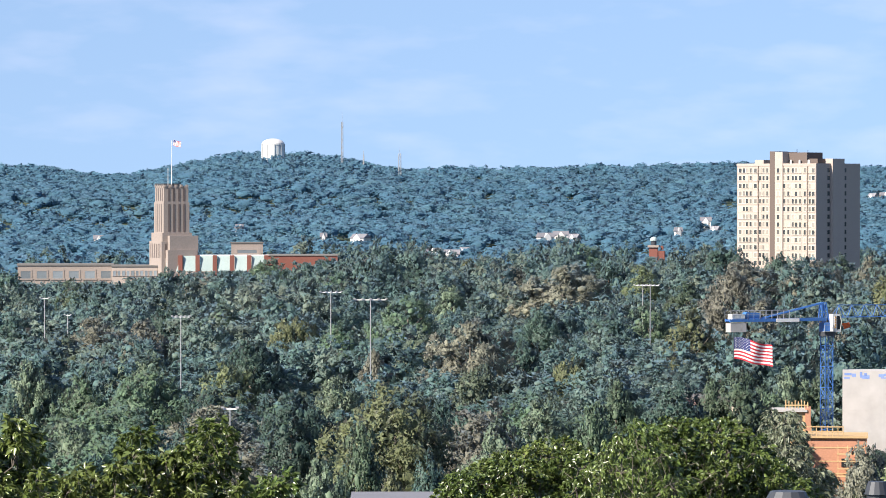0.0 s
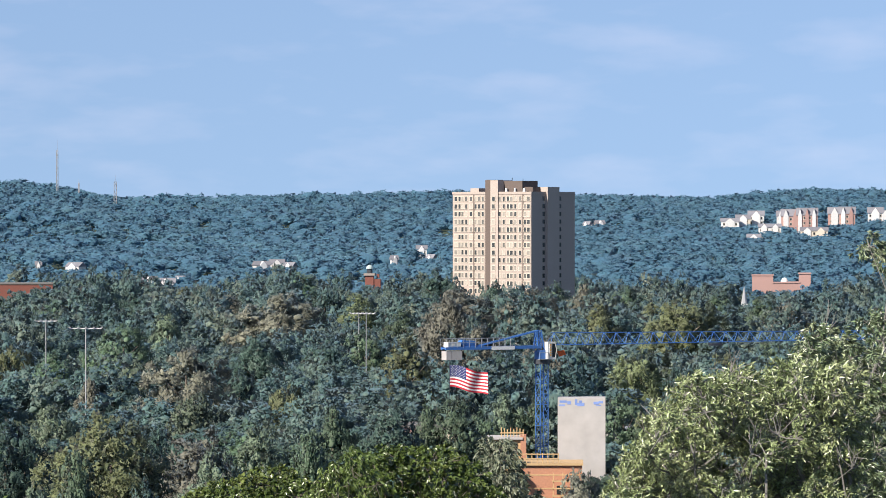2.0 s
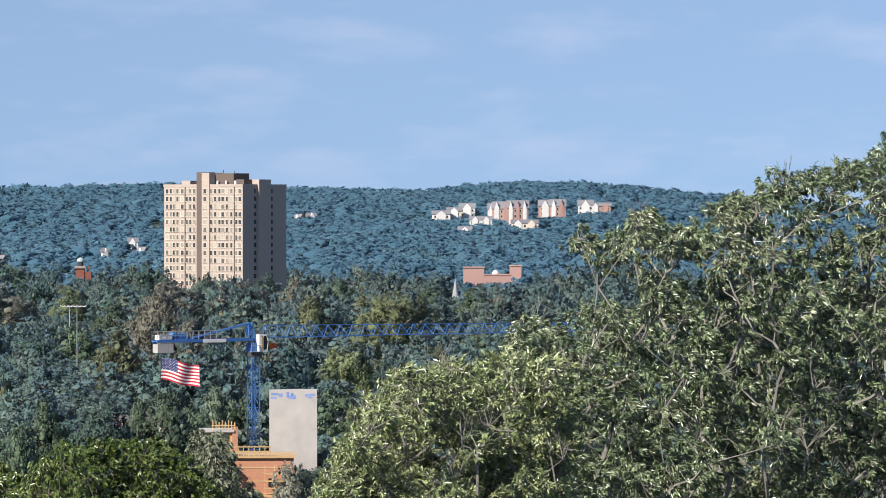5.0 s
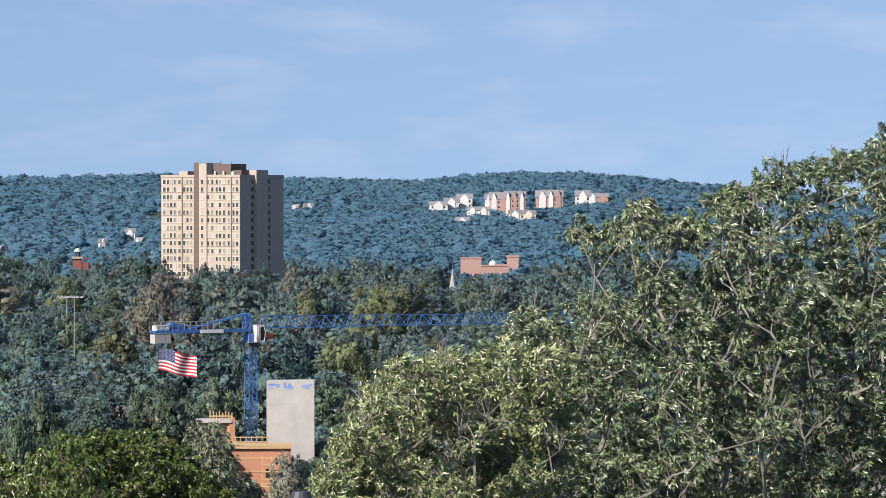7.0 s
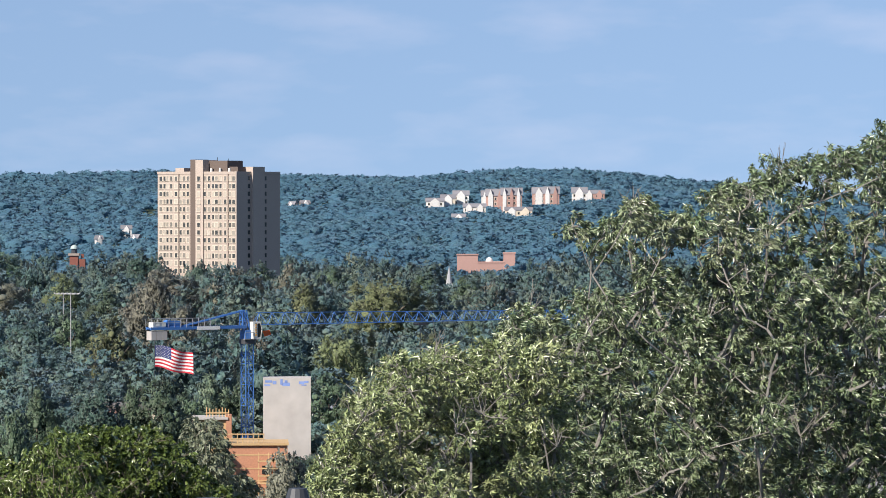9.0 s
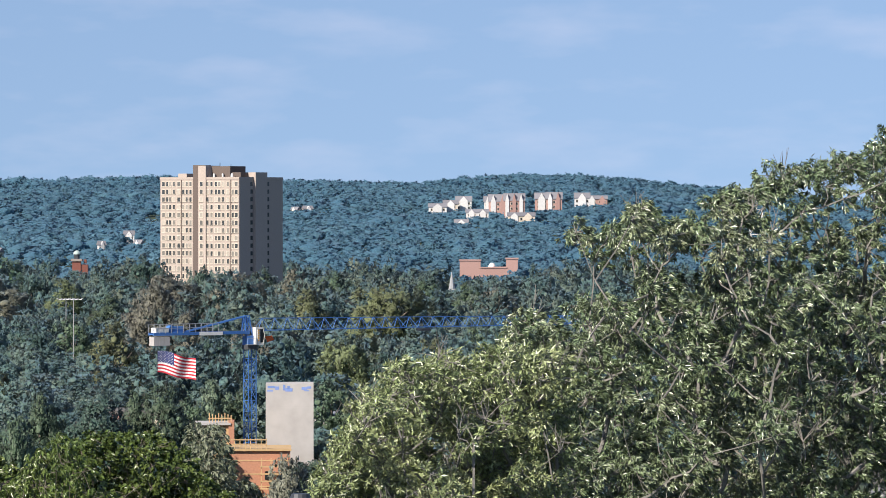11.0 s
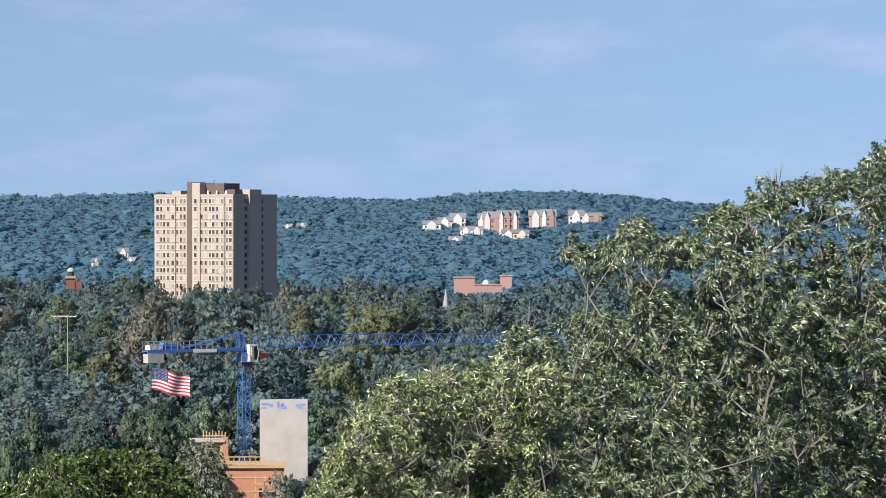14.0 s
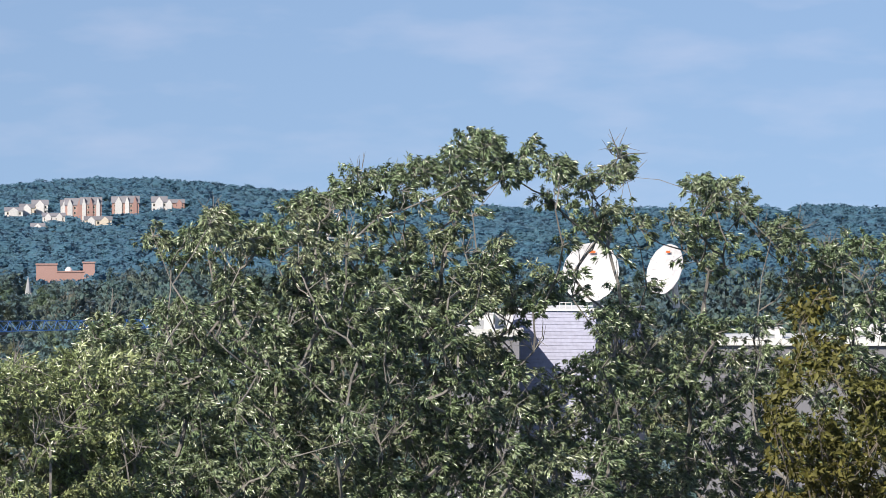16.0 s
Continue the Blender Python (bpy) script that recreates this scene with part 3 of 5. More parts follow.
# individual woodland trees: shared crowns and trunks
CROWNS = {}
for kind_, mat_ in (("mid", "leaf_mid"), ("dry", "leaf_dry"), ("light", "leaf_light"), ("blue", "leaf_blue"), ("olive", "leaf_olive")):
    CROWNS[kind_] = []
    for j in range(6):                    # three broad crowns for the closer trees, three for those farther off
        lobes_, subs_, count_, size_ = (19, 12, 11000, 0.46) if j < 3 else (15, 9, 5000, 0.70)
        v, f, w = clumped_crown(50 + j + len(CROWNS) * 10, 7.0, 14.0, lobes_, subs_, count_, size_, (j % 3) * .4)
        me = big_mesh("crown", v * (1, 1, 13.2 / 14) + np.array((0, 0, 3.0)), f, w)
        me.materials.append(M[mat_])
        CROWNS[kind_].append(me)
TRUNKS = [trunk_geo(12, 0.42, 5 + j).mesh("trunk") for j in range(3)]
for me in TRUNKS:
    me.materials.append(M["bark"])
TREE_WORDS = {"mid": "broad green oak tree with a full leafy crown", "dry": "tan-green tree with leaves beginning to turn",
              "light": "pale silvery-green tree with a loose leafy crown", "blue": "dark blue-green tree with a dense leafy crown", "olive": "yellowish olive-green tree with a sunlit rounded crown"}
placed = []


def wood_tree(u, d, h, r, kind_):
    p = at(u, 350, d)
    p.z = gz(p)
    ob = thing("tree", p, TREE_WORDS[kind_], "tree", "woodland trees", turn=rng.uniform(0, 360))
    ob.scale = (r / 7.0, r / 7.0, h / 16.2)
    k = int(rng.integers(3))
    part("trunk", TRUNKS[k], "bark", ob)
    part("crown", CROWNS[kind_][k + (3 if d > 600 else 0)], "bark", ob)
    placed.append((p.x, p.y, r))


def top_height(u, v, d):
    p = at(u, v, d)
    return p.z - gz(p)


# trees that stand out: direction, line of the top, distance, half width, kind
MARKED = [(-998, 495, 1300, 45, "blue"), (-888, 508, 1250, 45, "mid"), (-718, 490, 1450, 28, "blue"), (-648, 506, 1350, 52, "dry"), (-540, 472, 1500, 58, "mid"),
          (-442, 472, 1600, 46, "blue"), (-418, 498, 1350, 55, "mid"), (-330, 452, 1560, 62, "mid"), (-266, 486, 1450, 48, "blue"), (-190, 475, 1560, 30, "olive"),
          (-378, 475, 1620, 40, "dry"), (-112, 490, 1400, 50, "dry"), (-22, 483, 1150, 88, "dry"), (12, 448, 1570, 75, "mid"), (58, 475, 1450, 55, "blue"),
          (118, 486, 1300, 50, "olive"), (264, 446, 1480, 52, "blue"), (-988, 572, 950, 55, "blue"), (-906, 600, 850, 48, "light"), (-852, 573, 880, 66, "dry"),
          (-766, 580, 870, 52, "dry"), (-772, 632, 760, 75, "light"), (-622, 550, 1000, 64, "mid"), (-718, 555, 1040, 50, "blue"), (-538, 535, 1080, 56, "mid"),
          (-496, 576, 930, 46, "olive"), (-418, 582, 920, 55, "mid"), (-298, 538, 1000, 66, "mid"), (-356, 632, 800, 32, "dry"), (-278, 602, 860, 55, "light"),
          (-188, 578, 800, 82, "dry"), (-218, 520, 1150, 40, "light"), (-168, 660, 690, 62, "light"), (-52, 560, 960, 58, "blue"), (-6, 648, 760, 44, "olive"),
          (64, 565, 930, 62, "blue"), (132, 550, 980, 52, "mid"), (-92, 620, 830, 45, "blue"), (208, 560, 850, 62, "olive"), (274, 490, 1020, 62, "dry"),
          (198, 510, 1200, 45, "mid"), (328, 540, 900, 60, "dry"), (-958, 652, 680, 52, "light"), (-868, 665, 640, 66, "mid"), (-998, 710, 560, 55, "blue"),
          (-752, 662, 570, 120, "mid"), (-616, 656, 690, 58, "olive"), (-568, 610, 800, 60, "blue"), (-648, 710, 560, 60, "blue"), (-892, 752, 500, 86, "light"),
          (-968, 790, 450, 60, "dry"), (-688, 755, 480, 66, "blue"), (-502, 705, 510, 102, "blue"), (-422, 680, 600, 66, "light"), (-322, 692, 480, 142, "olive"),
          (-238, 725, 520, 56, "blue"), (-132, 755, 450, 98, "light"), (-52, 702, 540, 76, "light"), (-148, 720, 560, 60, "dry"), (28, 725, 500, 55, "mid"),
          (74, 680, 590, 62, "mid"), (182, 675, 585, 84, "blue"), (292, 665, 600, 72, "mid"), (-452, 826, 425, 68, "light"), (-328, 846, 410, 56, "olive"),
          (-852, 820, 430, 66, "blue"), (-378, 760, 450, 60, "mid"), (-258, 810, 425, 60, "blue"), (360, 461, 1400, 26, "blue"), (465, 464, 1420, 46, "mid"),
          (300, 478, 1260, 70, "dry"), (420, 476, 1250, 60, "dry"), (525, 468, 1350, 48, "dry"), (592, 470, 1420, 56, "mid"), (545, 505, 1150, 50, "olive"),
          (695, 495, 1080, 88, "olive"), (760, 480, 1380, 48, "mid"), (830, 490, 1320, 50, "mid"), (880, 500, 1250, 50, "dry"), (520, 585, 820, 60, "blue"),
          (375, 585, 840, 64, "blue"), (450, 560, 900, 50, "dry"), (620, 585, 830, 70, "olive"), (700, 610, 780, 62, "blue"), (770, 590, 850, 60, "olive"),
          (385, 662, 720, 46, "light"), (340, 690, 660, 52, "mid"), (440, 655, 720, 42, "mid"), (590, 662, 700, 64, "mid"), (650, 690, 640, 52, "olive"),
          (512, 796, 480, 56, "dry"), (590, 770, 520, 48, "blue"), (240, 680, 600, 50, "mid"), (850, 560, 900, 60, "mid")]
for u, v, d, half, kind_ in MARKED:
    wood_tree(u, d, top_height(u, v, d), half * d / FOCAL, kind_)
cells = []
d = 400.0
while d < 1790:
    step = 13.8 + d * 0.004
    du = step / d * FOCAL
    for u in np.arange(-1080, 2420, du):
        cells.append((u + rng.uniform(-.45, .45) * du, d + rng.uniform(-.5, .5) * step * 1.15))
    d += step * 1.15
belt, count = [], 0
for u, d in cells:
    p = at(u, 350, d)
    bump_ = 5.0 * float(np.exp(-((u + 330) / 70) ** 2) + np.exp(-(u / 90) ** 2) + 0.9 * np.exp(-((u - 270) / 70) ** 2)) * min(1, max(0, (d - 1200) / 250))
    bump_ += (3.0 + 5.0 * float(np.exp(-((u - 390) / 140) ** 2))) * min(1, max(0, (d - 1000) / 250))
    if u > 950 and d < 1000 and rng.random() < .4:
        continue
    r = rng.uniform(5.5, 11.0)
    h = (15.5 if d > 1150 else 13.3) + bump_ + 2.2 * float(wave(p.x, p.y, 45, 0.7)) + rng.normal(0, 3.0) + 0.5 * (r - 7.5)
    h = top_limit(u, d, r * 0.75 / d * FOCAL, h)
    if h < 4.5 or any((p.x - q[0]) ** 2 + (p.y - q[1]) ** 2 < (q[2] * 0.9 + r * 0.35) ** 2 for q in placed[:len(MARKED)]):
        continue
    r = min(r, h * 0.66)
    if count < 110 and d < 1010 and -1060 < u < 760:
        wood_tree(u, d, h, r, ("mid", "blue", "light", "dry", "olive")[int(rng.choice(5, p=(.36, .36, .1, .08, .1)))])
        count += 1
    else:
        belt.append((p.x, p.y, h, r))
belt = np.array(belt)


def unit_crown(*a):
    v, f, w = clumped_crown(*a)
    return v * (1, 1, 1 / a[2]), f, w


fine_belt = [unit_crown(90 + j, 1.0, 1.9, 9, 7, 1600, 0.108) for j in range(6)]
far_belt = [unit_crown(100 + j, 1.0, 1.9, 7, 6, 760, 0.14) for j in range(6)]
screened = [unit_crown(110 + j, 1.0, 1.9, 4, 3, 150, 0.22) for j in range(6)]
b_d, b_u = np.hypot(belt[:, 0], belt[:, 1]), np.arctan2(belt[:, 0], belt[:, 1]) * FOCAL + 784
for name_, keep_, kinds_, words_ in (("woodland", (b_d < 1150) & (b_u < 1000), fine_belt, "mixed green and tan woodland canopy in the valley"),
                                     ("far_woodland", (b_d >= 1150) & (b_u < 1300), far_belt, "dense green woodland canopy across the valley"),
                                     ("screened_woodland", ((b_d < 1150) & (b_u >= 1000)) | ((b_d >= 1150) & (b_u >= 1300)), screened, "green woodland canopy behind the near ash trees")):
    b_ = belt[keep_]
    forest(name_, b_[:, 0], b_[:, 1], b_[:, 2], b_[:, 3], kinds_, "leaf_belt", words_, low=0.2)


# ---- distant buildings ----
def windows(face, cols, rows, x_of, z_of, w, h, depth, label="", pane="glass_tan", y=0.0, frame_mat="trim"):
    """Framed windows along a local x-z wall plane at y; each a part with its pane."""
    fr, pn = Geo(), Geo()
    t = w * 0.12
    fr.box(-w / 2, -depth, -h / 2, -w / 2 + t, depth, h / 2).box(w / 2 - t, -depth, -h / 2, w / 2, depth, h / 2)
    fr.box(-w / 2 + t, -depth, h / 2 - t, w / 2 - t, depth, h / 2).box(-w / 2 - t * .5, -depth * 2.0, -h / 2 - t, w / 2 + t * .5, depth, -h / 2)
    pn.box(-w / 2 + t, -depth * .4, -h / 2, w / 2 - t, depth, h / 2 - t)
    fm, pm = fr.mesh("window"), pn.mesh("pane")
    fm.materials.append(M[frame_mat])
    pm.materials.append(M[pane])
    for c in cols:
        for r in rows:
            wob = part("window", fm, frame_mat, face)
            wob.location = (x_of(c), y, z_of(r))
            part("pane", pm, pane, wob)


def residential_tower():
    d, k = 1500.0, 1500.0 / FOCAL
    a = radians(35)
    corner = at(425, 350, d)
    base = -2.5
    w1, w2 = 146 * k / math.cos(a), 73 * k / math.sin(a)
    ob = thing("apartment_tower", (corner.x, corner.y, base), "tall tan brick apartment tower with rows of small windows", "building", turn=0)
    top = at(425, 314, d).z - base
    # the wall frame: x runs along the sunlit face, from its far end to the near corner
    body = Geo().box(-w1, 0, 0, 0, w2, top)
    rot = Matrix.Rotation(-a, 4, "Z")
    wall = part("wall", body, "tan_brick", ob)
    wall.matrix_basis = rot
    def sx(x):                            # view direction to distance along the sunlit face
        return (x - 425) * k / math.cos(a)
    def put(name, geo, mat, label=""):
        q = part(name, geo, mat, ob, label)
        q.matrix_basis = rot
        return q
    h = lambda v: at(425, v, d).z - base
    put("parapet", Geo().box(-w1 - .15, -.15, top, 0.15, .25, top + .9).box(-.1, .25, top, .15, w2, top + .9), "tan_brick")
    put("roof", Geo().box(-w1, .25, top + .02, -.1, w2, top + .3), "roof")
    put("stair_pier", Geo().box(sx(351), -.5, 0, sx(365), 8.0, h(289)), "tan_brick", "projecting stair pier of tan brick")
    put("recess_wall", Geo().box(sx(341), -.35, 0, sx(351), 7.0, h(288)), "dark_brick", "shaded brick recess beside the stair pier")
    put("penthouse", Geo().box(sx(365), 3.0, top, sx(399), 12.0, h(290)).box(sx(399), 4, top, sx(415), 11, h(301)), "dark_brick", "dark brick rooftop plant room")
    put("stack", Geo().box(sx(309), 1.0, top, sx(325), 7, h(303)), "tan_brick")
    put("shaft", Geo().box(-2.5, w2 * .33, 0, .9, w2 * .60, h(301)), "tan_brick", "brick shaft on the shaded side")
    put("pilaster", Geo().box(sx(319) - .15, -.25, 0, sx(319) + .15, 0, top).box(sx(410) - .15, -.25, 0, sx(410) + .15, 0, top), "dark_brick", "thin dark vertical band")
    for ux, r_ in ((312, 1.0), (372, .8), (388, .7), (405, .9), (350, .6)):
        put("rooftop_unit", Geo().beam((sx(ux), 2.2, top + .9), (sx(ux), 2.2, top + 2.2), r_ * .6, r_ * .5, 8), "white_steel", "small pale rooftop fan")
    put("aerial", Geo().beam((sx(374), 5, h(290)), (sx(374), 5, h(284)), .12).beam((sx(391), 6, h(290)), (sx(391), 6, h(286)), .1), "dark_steel")
    floors = range(13)
    cols = [285, 292, 297.5, 304.5, 313.5, 322, 328.5, 335.5, 357, 367, 374.5, 382.5, 388.5, 396, 404.5, 413.5, 420]
    for i, c in enumerate(cols):
        face_y = -.5 if c == 357 else 0.0
        holder = wall
        windows(holder, [c], floors, sx, lambda r: h(321.5 + 13.7 * r), 1.3 if i % 4 else 1.65, 1.75, 0.10, y=face_y)
    # the shaded side: two columns
    fr = Geo().box(-.06, -.6, -.75, .06, .6, .75).mesh("window")
    fr.materials.append(M["glass_dark"])
    for yy in (w2 * .28, w2 * .66):
        for r in floors:
            q = part("window", fr, "glass_dark", wall)
            q.location = (0.02, yy, h(321.5 + 13.7 * r))
    return ob


residential_tower()


def limestone_tower():
    d = 1700.0
    k = d / FOCAL
    c = at(-713, 350, d)
    base = -2.5
    ob = thing("deco_tower", (c.x, c.y, base), "stepped buff limestone office tower with dark vertical windows", "building", turn=0)
    a = radians(58)
    rot = Matrix.Rotation(-a, 4, "Z")
    h = lambda v: at(-713, v, d).z - base
    def block(name, half, top_v, mat="limestone", shift=(0, 0), label=""):
        q = part(name, Geo().box(-half + shift[0], -half + shift[1], 0, half + shift[0], half + shift[1], h(top_v)), mat, ob, label)
        q.matrix_basis = rot
        return q
    s = 31.5 * k / (math.cos(a) + math.sin(a))
    shaft = block("shaft", s, 349)
    # corner buttresses and shoulders
    block("shoulder", s * 1.06, 378)
    block("setback", s * 1.22, 432)
    block("lower_block", s * 1.34, 447)
    block("base_block", s * 1.17, 437, shift=(2.6, 2.0))
    block("plinth", s * 1.2, 462, shift=(3.6, 1.0))
    for j in (-.9, -.42, 0, .42, .9):     # low piers along the crest
        for x_, y_ in ((s * j, -s + .25), (s - .25, s * j)):
            part("pier", Geo().box(x_ - .45, y_ - .45, h(352), x_ + .45, y_ + .45, h(347)), "limestone", ob).matrix_basis = rot
    for j in (-.62, -.22, .22, .62):
        q = part("window_strip", Geo().box(s * j - s * .055, -s * 1.06 - .1, h(430), s * j + s * .055, -s * 1.06 + .1, h(381)), "bronze_glass", ob, "tall dark window strip")
        q.matrix_basis = rot
        q = part("window_strip", Geo().box(s * j - s * .08, -s - .1, h(376), s * j + s * .08, -s + .1, h(353)), "bronze_glass", ob)
        q.matrix_basis = rot
        q = part("window_strip", Geo().box(s * 1.06 - .1, s * j - s * .08, h(430), s * 1.06 + .1, s * j + s * .08, h(381)), "bronze_glass", ob)
        q.matrix_basis = rot
        q = part("window_strip", Geo().box(s - .1, s * j - s * .08, h(376), s + .1, s * j + s * .08, h(353)), "bronze_glass", ob)
        q.matrix_basis = rot
    for j in (-.75, -.45, -.15, .15, .45, .75):
        for x_, y_, dx, dy in ((s * 1.34 * j, -s * 1.34, .35, .1), (s * 1.34, s * 1.34 * j, .1, .35)):
            part("window_strip", Geo().box(x_ - dx, y_ - dy, h(476), x_ + dx, y_ + dy, h(451)), "bronze_glass", ob).matrix_basis = rot
    part("flagpole", Geo().beam((0, 0, h(349)), (0, 0, h(268)), .16, .08, 6), "white_steel", ob, "tall white flagpole on the roof")
    part("mast", Geo().beam((-1.5, 0, h(349)), (-1.5, 0, h(318)), .14, .1, 6), "white_steel", ob)
    part("railing", Geo().box(-s, -s, h(349), -s + .2, s, h(349) + .9).box(-s, -s, h(349), s, -s + .2, h(349) + .9), "dark_steel", ob).matrix_basis = rot


limestone_tower()


def facing_box(name, u0, u1, v0, d, depth, mat, label, category, roof_mat="roof", wins=0, base=-2.5, rows=1, flat=True, win_h=1.6):
    """A plain block square to the view, u0 to u1 wide, its top at v0."""
    um = (u0 + u1) / 2
    c = at(um, v0, d)
    ob = thing(name, (c.x, c.y, base), label, category, turn=-math.degrees((um - 784) / FOCAL))
    w, h = (u1 - u0) * d / FOCAL, c.z - base
    wall = part("wall", Geo().box(-w / 2, 0, 0, w / 2, depth, h), mat, ob)
    if flat:
        part("roof", Geo().box(-w / 2 - .3, -.3, h, w / 2 + .3, depth, h + .5), roof_mat, ob)
    if wins:
        ww = w / wins * .8
        windows(wall, range(wins), range(rows), lambda i: -w / 2 + (i + .5) * w / wins, lambda r: h - 1.2 - win_h * .6 - r * (win_h + 1.6), ww, win_h, .12, pane="grey_glass", frame_mat=mat)
    return ob


facing_box("office_block", -984, -815, 490, 1710, 30, "limestone", "long low buff office block with wide windows", "building", wins=6, rows=2, win_h=3.6)
facing_box("office_wing", -818, -738, 492, 1695, 24, "tan_brick", "low cream office wing with small windows", "building", wins=10, rows=1, win_h=2.2)
facing_box("rooftop_house", -608, -552, 451, 1740, 12, "limestone", "buff rooftop stair house with a dark louvre", "building", wins=1, win_h=2.5)
facing_box("brick_wing", -545, -420, 473, 1705, 20, "red_brick", "low red brick wing with a flat roof", "building")


def copper_roof():
    d = 1690.0
    k = d / FOCAL
    c = at(-633, 498, d)
    ob = thing("copper_roof_hall", (c.x, c.y, -2.5), "hall with pale green copper roof bays and red brick fins", "building", turn=-math.degrees((-633 - 784) / FOCAL))
    z0, z1 = at(-633, 500, d).z + 2.5, at(-633, 473, d).z + 2.5
    w = 182 * k
    part("wall", Geo().box(-w / 2, 0, 0, w / 2, 18, z0), "limestone", ob)
    n = 6
    for i in range(n):
        x0, x1 = -w / 2 + i * w / n + .3, -w / 2 + (i + 1) * w / n - 1.8
        g = Geo().add([(x0, 0, z0), (x1, 0, z0), (x1, .9, z1), (x0, .9, z1), (x0, 8, z1), (x1, 8, z1), (x0, 8, z0), (x1, 8, z0)], [(0, 1, 2, 3), (3, 2, 5, 4), (0, 3, 4, 6), (1, 7, 5, 2)])
        part("roof_bay", g, "copper", ob, "pale green copper roof bay")
        part("brick_fin", Geo().box(x1, -.3, z0 - 2, x1 + 1.7, 5, z1 + .2), "red_brick", ob, "red brick fin wall")
    part("coping", Geo().box(-w / 2, 4, z1 - .1, w / 2, 6, z1 + .4), "white", ob)


copper_roof()


def water_tank():
    d = 3380.0
    k = d / FOCAL
    c = at(-534, 292, d)
    zb = gz(c)
    ob = thing("water_tank", (c.x, c.y, zb), "white domed steel water tank on the wooded hilltop", "tank")
    r, top = 20.5 * k, at(-534, 276, d).z - zb
    wall = Geo()
    n = 28
    for i in range(n):
        a0, a1 = 2 * math.pi * i / n, 2 * math.pi * (i + 1) / n
        wall.add([(r * math.cos(a0), r * math.sin(a0), 0), (r * math.cos(a1), r * math.sin(a1), 0), (r * math.cos(a1), r * math.sin(a1), top), (r * math.cos(a0), r * math.sin(a0), top)], [(0, 1, 2, 3)])
    part("shell", wall, "tank", ob)
    part("dome", Geo().dome((0, 0, top), r * 1.0, 10.5 * k, 28, 6), "white", ob)
    part("rim", Geo().dome((0, 0, top - .3), r * 1.03, .5, 28, 2), "grey_steel", ob)
    for i in range(10):
        a0 = 2 * math.pi * i / 10
        part("rib", Geo().beam((r * 1.01 * math.cos(a0), r * 1.01 * math.sin(a0), 0), (r * 1.01 * math.cos(a0), r * 1.01 * math.sin(a0), top), .35), "grey_steel", ob)
    OPEN.append((-556, -512, 293, 3370))


water_tank()


def lattice(geo, p, q, w0, w1, cell, rod):
    """A square lattice mast from p to q."""
    p, q = Vector(p), Vector(q)
    d = (q - p)
    L = d.length
    d.normalize()
    a = d.cross(Vector((0, 1, 0)) if abs(d.y) < .9 else Vector((1, 0, 0))).normalized()
    b = d.cross(a)
    n = max(2, int(L / cell))
    ring = []
    for i in range(n + 1):
        s, w = i / n, w0 + (w1 - w0) * i / n
        ring.append([p + d * L * s + (a * x + b * y) * w / 2 for x, y in ((-1, -1), (1, -1), (1, 1), (-1, 1))])
    for j in range(4):
        geo.beam(ring[0][j], ring[-1][j], rod)
    for i in range(n):
        for j in range(4):
            geo.beam(ring[i][j], ring[i + 1][(j + 1) % 4], rod * .55, n=3)
            geo.beam(ring[i + 1][j], ring[i + 1][(j + 1) % 4], rod * .55, n=3)
            if i % 2:
                geo.beam(ring[i][(j + 1) % 4], ring[i + 1][j], rod * .55, n=3)
    return geo


def radio_mast(u, v0, v1, d, w, label, mat="grey_steel", rod=.22):
    c = at(u, v1, d)
    zb = gz(c)
    ob = thing("radio_mast", (c.x, c.y, zb), label, "mast", "radio masts")
    hh = at(u, v0, d).z - zb
    part("lattice", lattice(Geo(), (0, 0, 0), (0, 0, hh * .82), w, w * .8, w * 1.6, rod), mat, ob)
    part("whip", Geo().beam((0, 0, hh * .82), (0, 0, hh), rod, rod * .5, 5), mat, ob)


radio_mast(-412, 218, 300, 3420, 1.6, "tall thin lattice radio mast on the ridge", rod=.17)
radio_mast(-310, 281, 322, 3420, 2.2, "short lattice radio mast on the ridge", rod=.17)
radio_mast(-374, 287, 305, 3430, .9, "slim distant mast on the ridge")
radio_mast(1339, 320, 600, 1500, 5.2, "white lattice antenna tower above the trees", "white_steel", rod=.2)


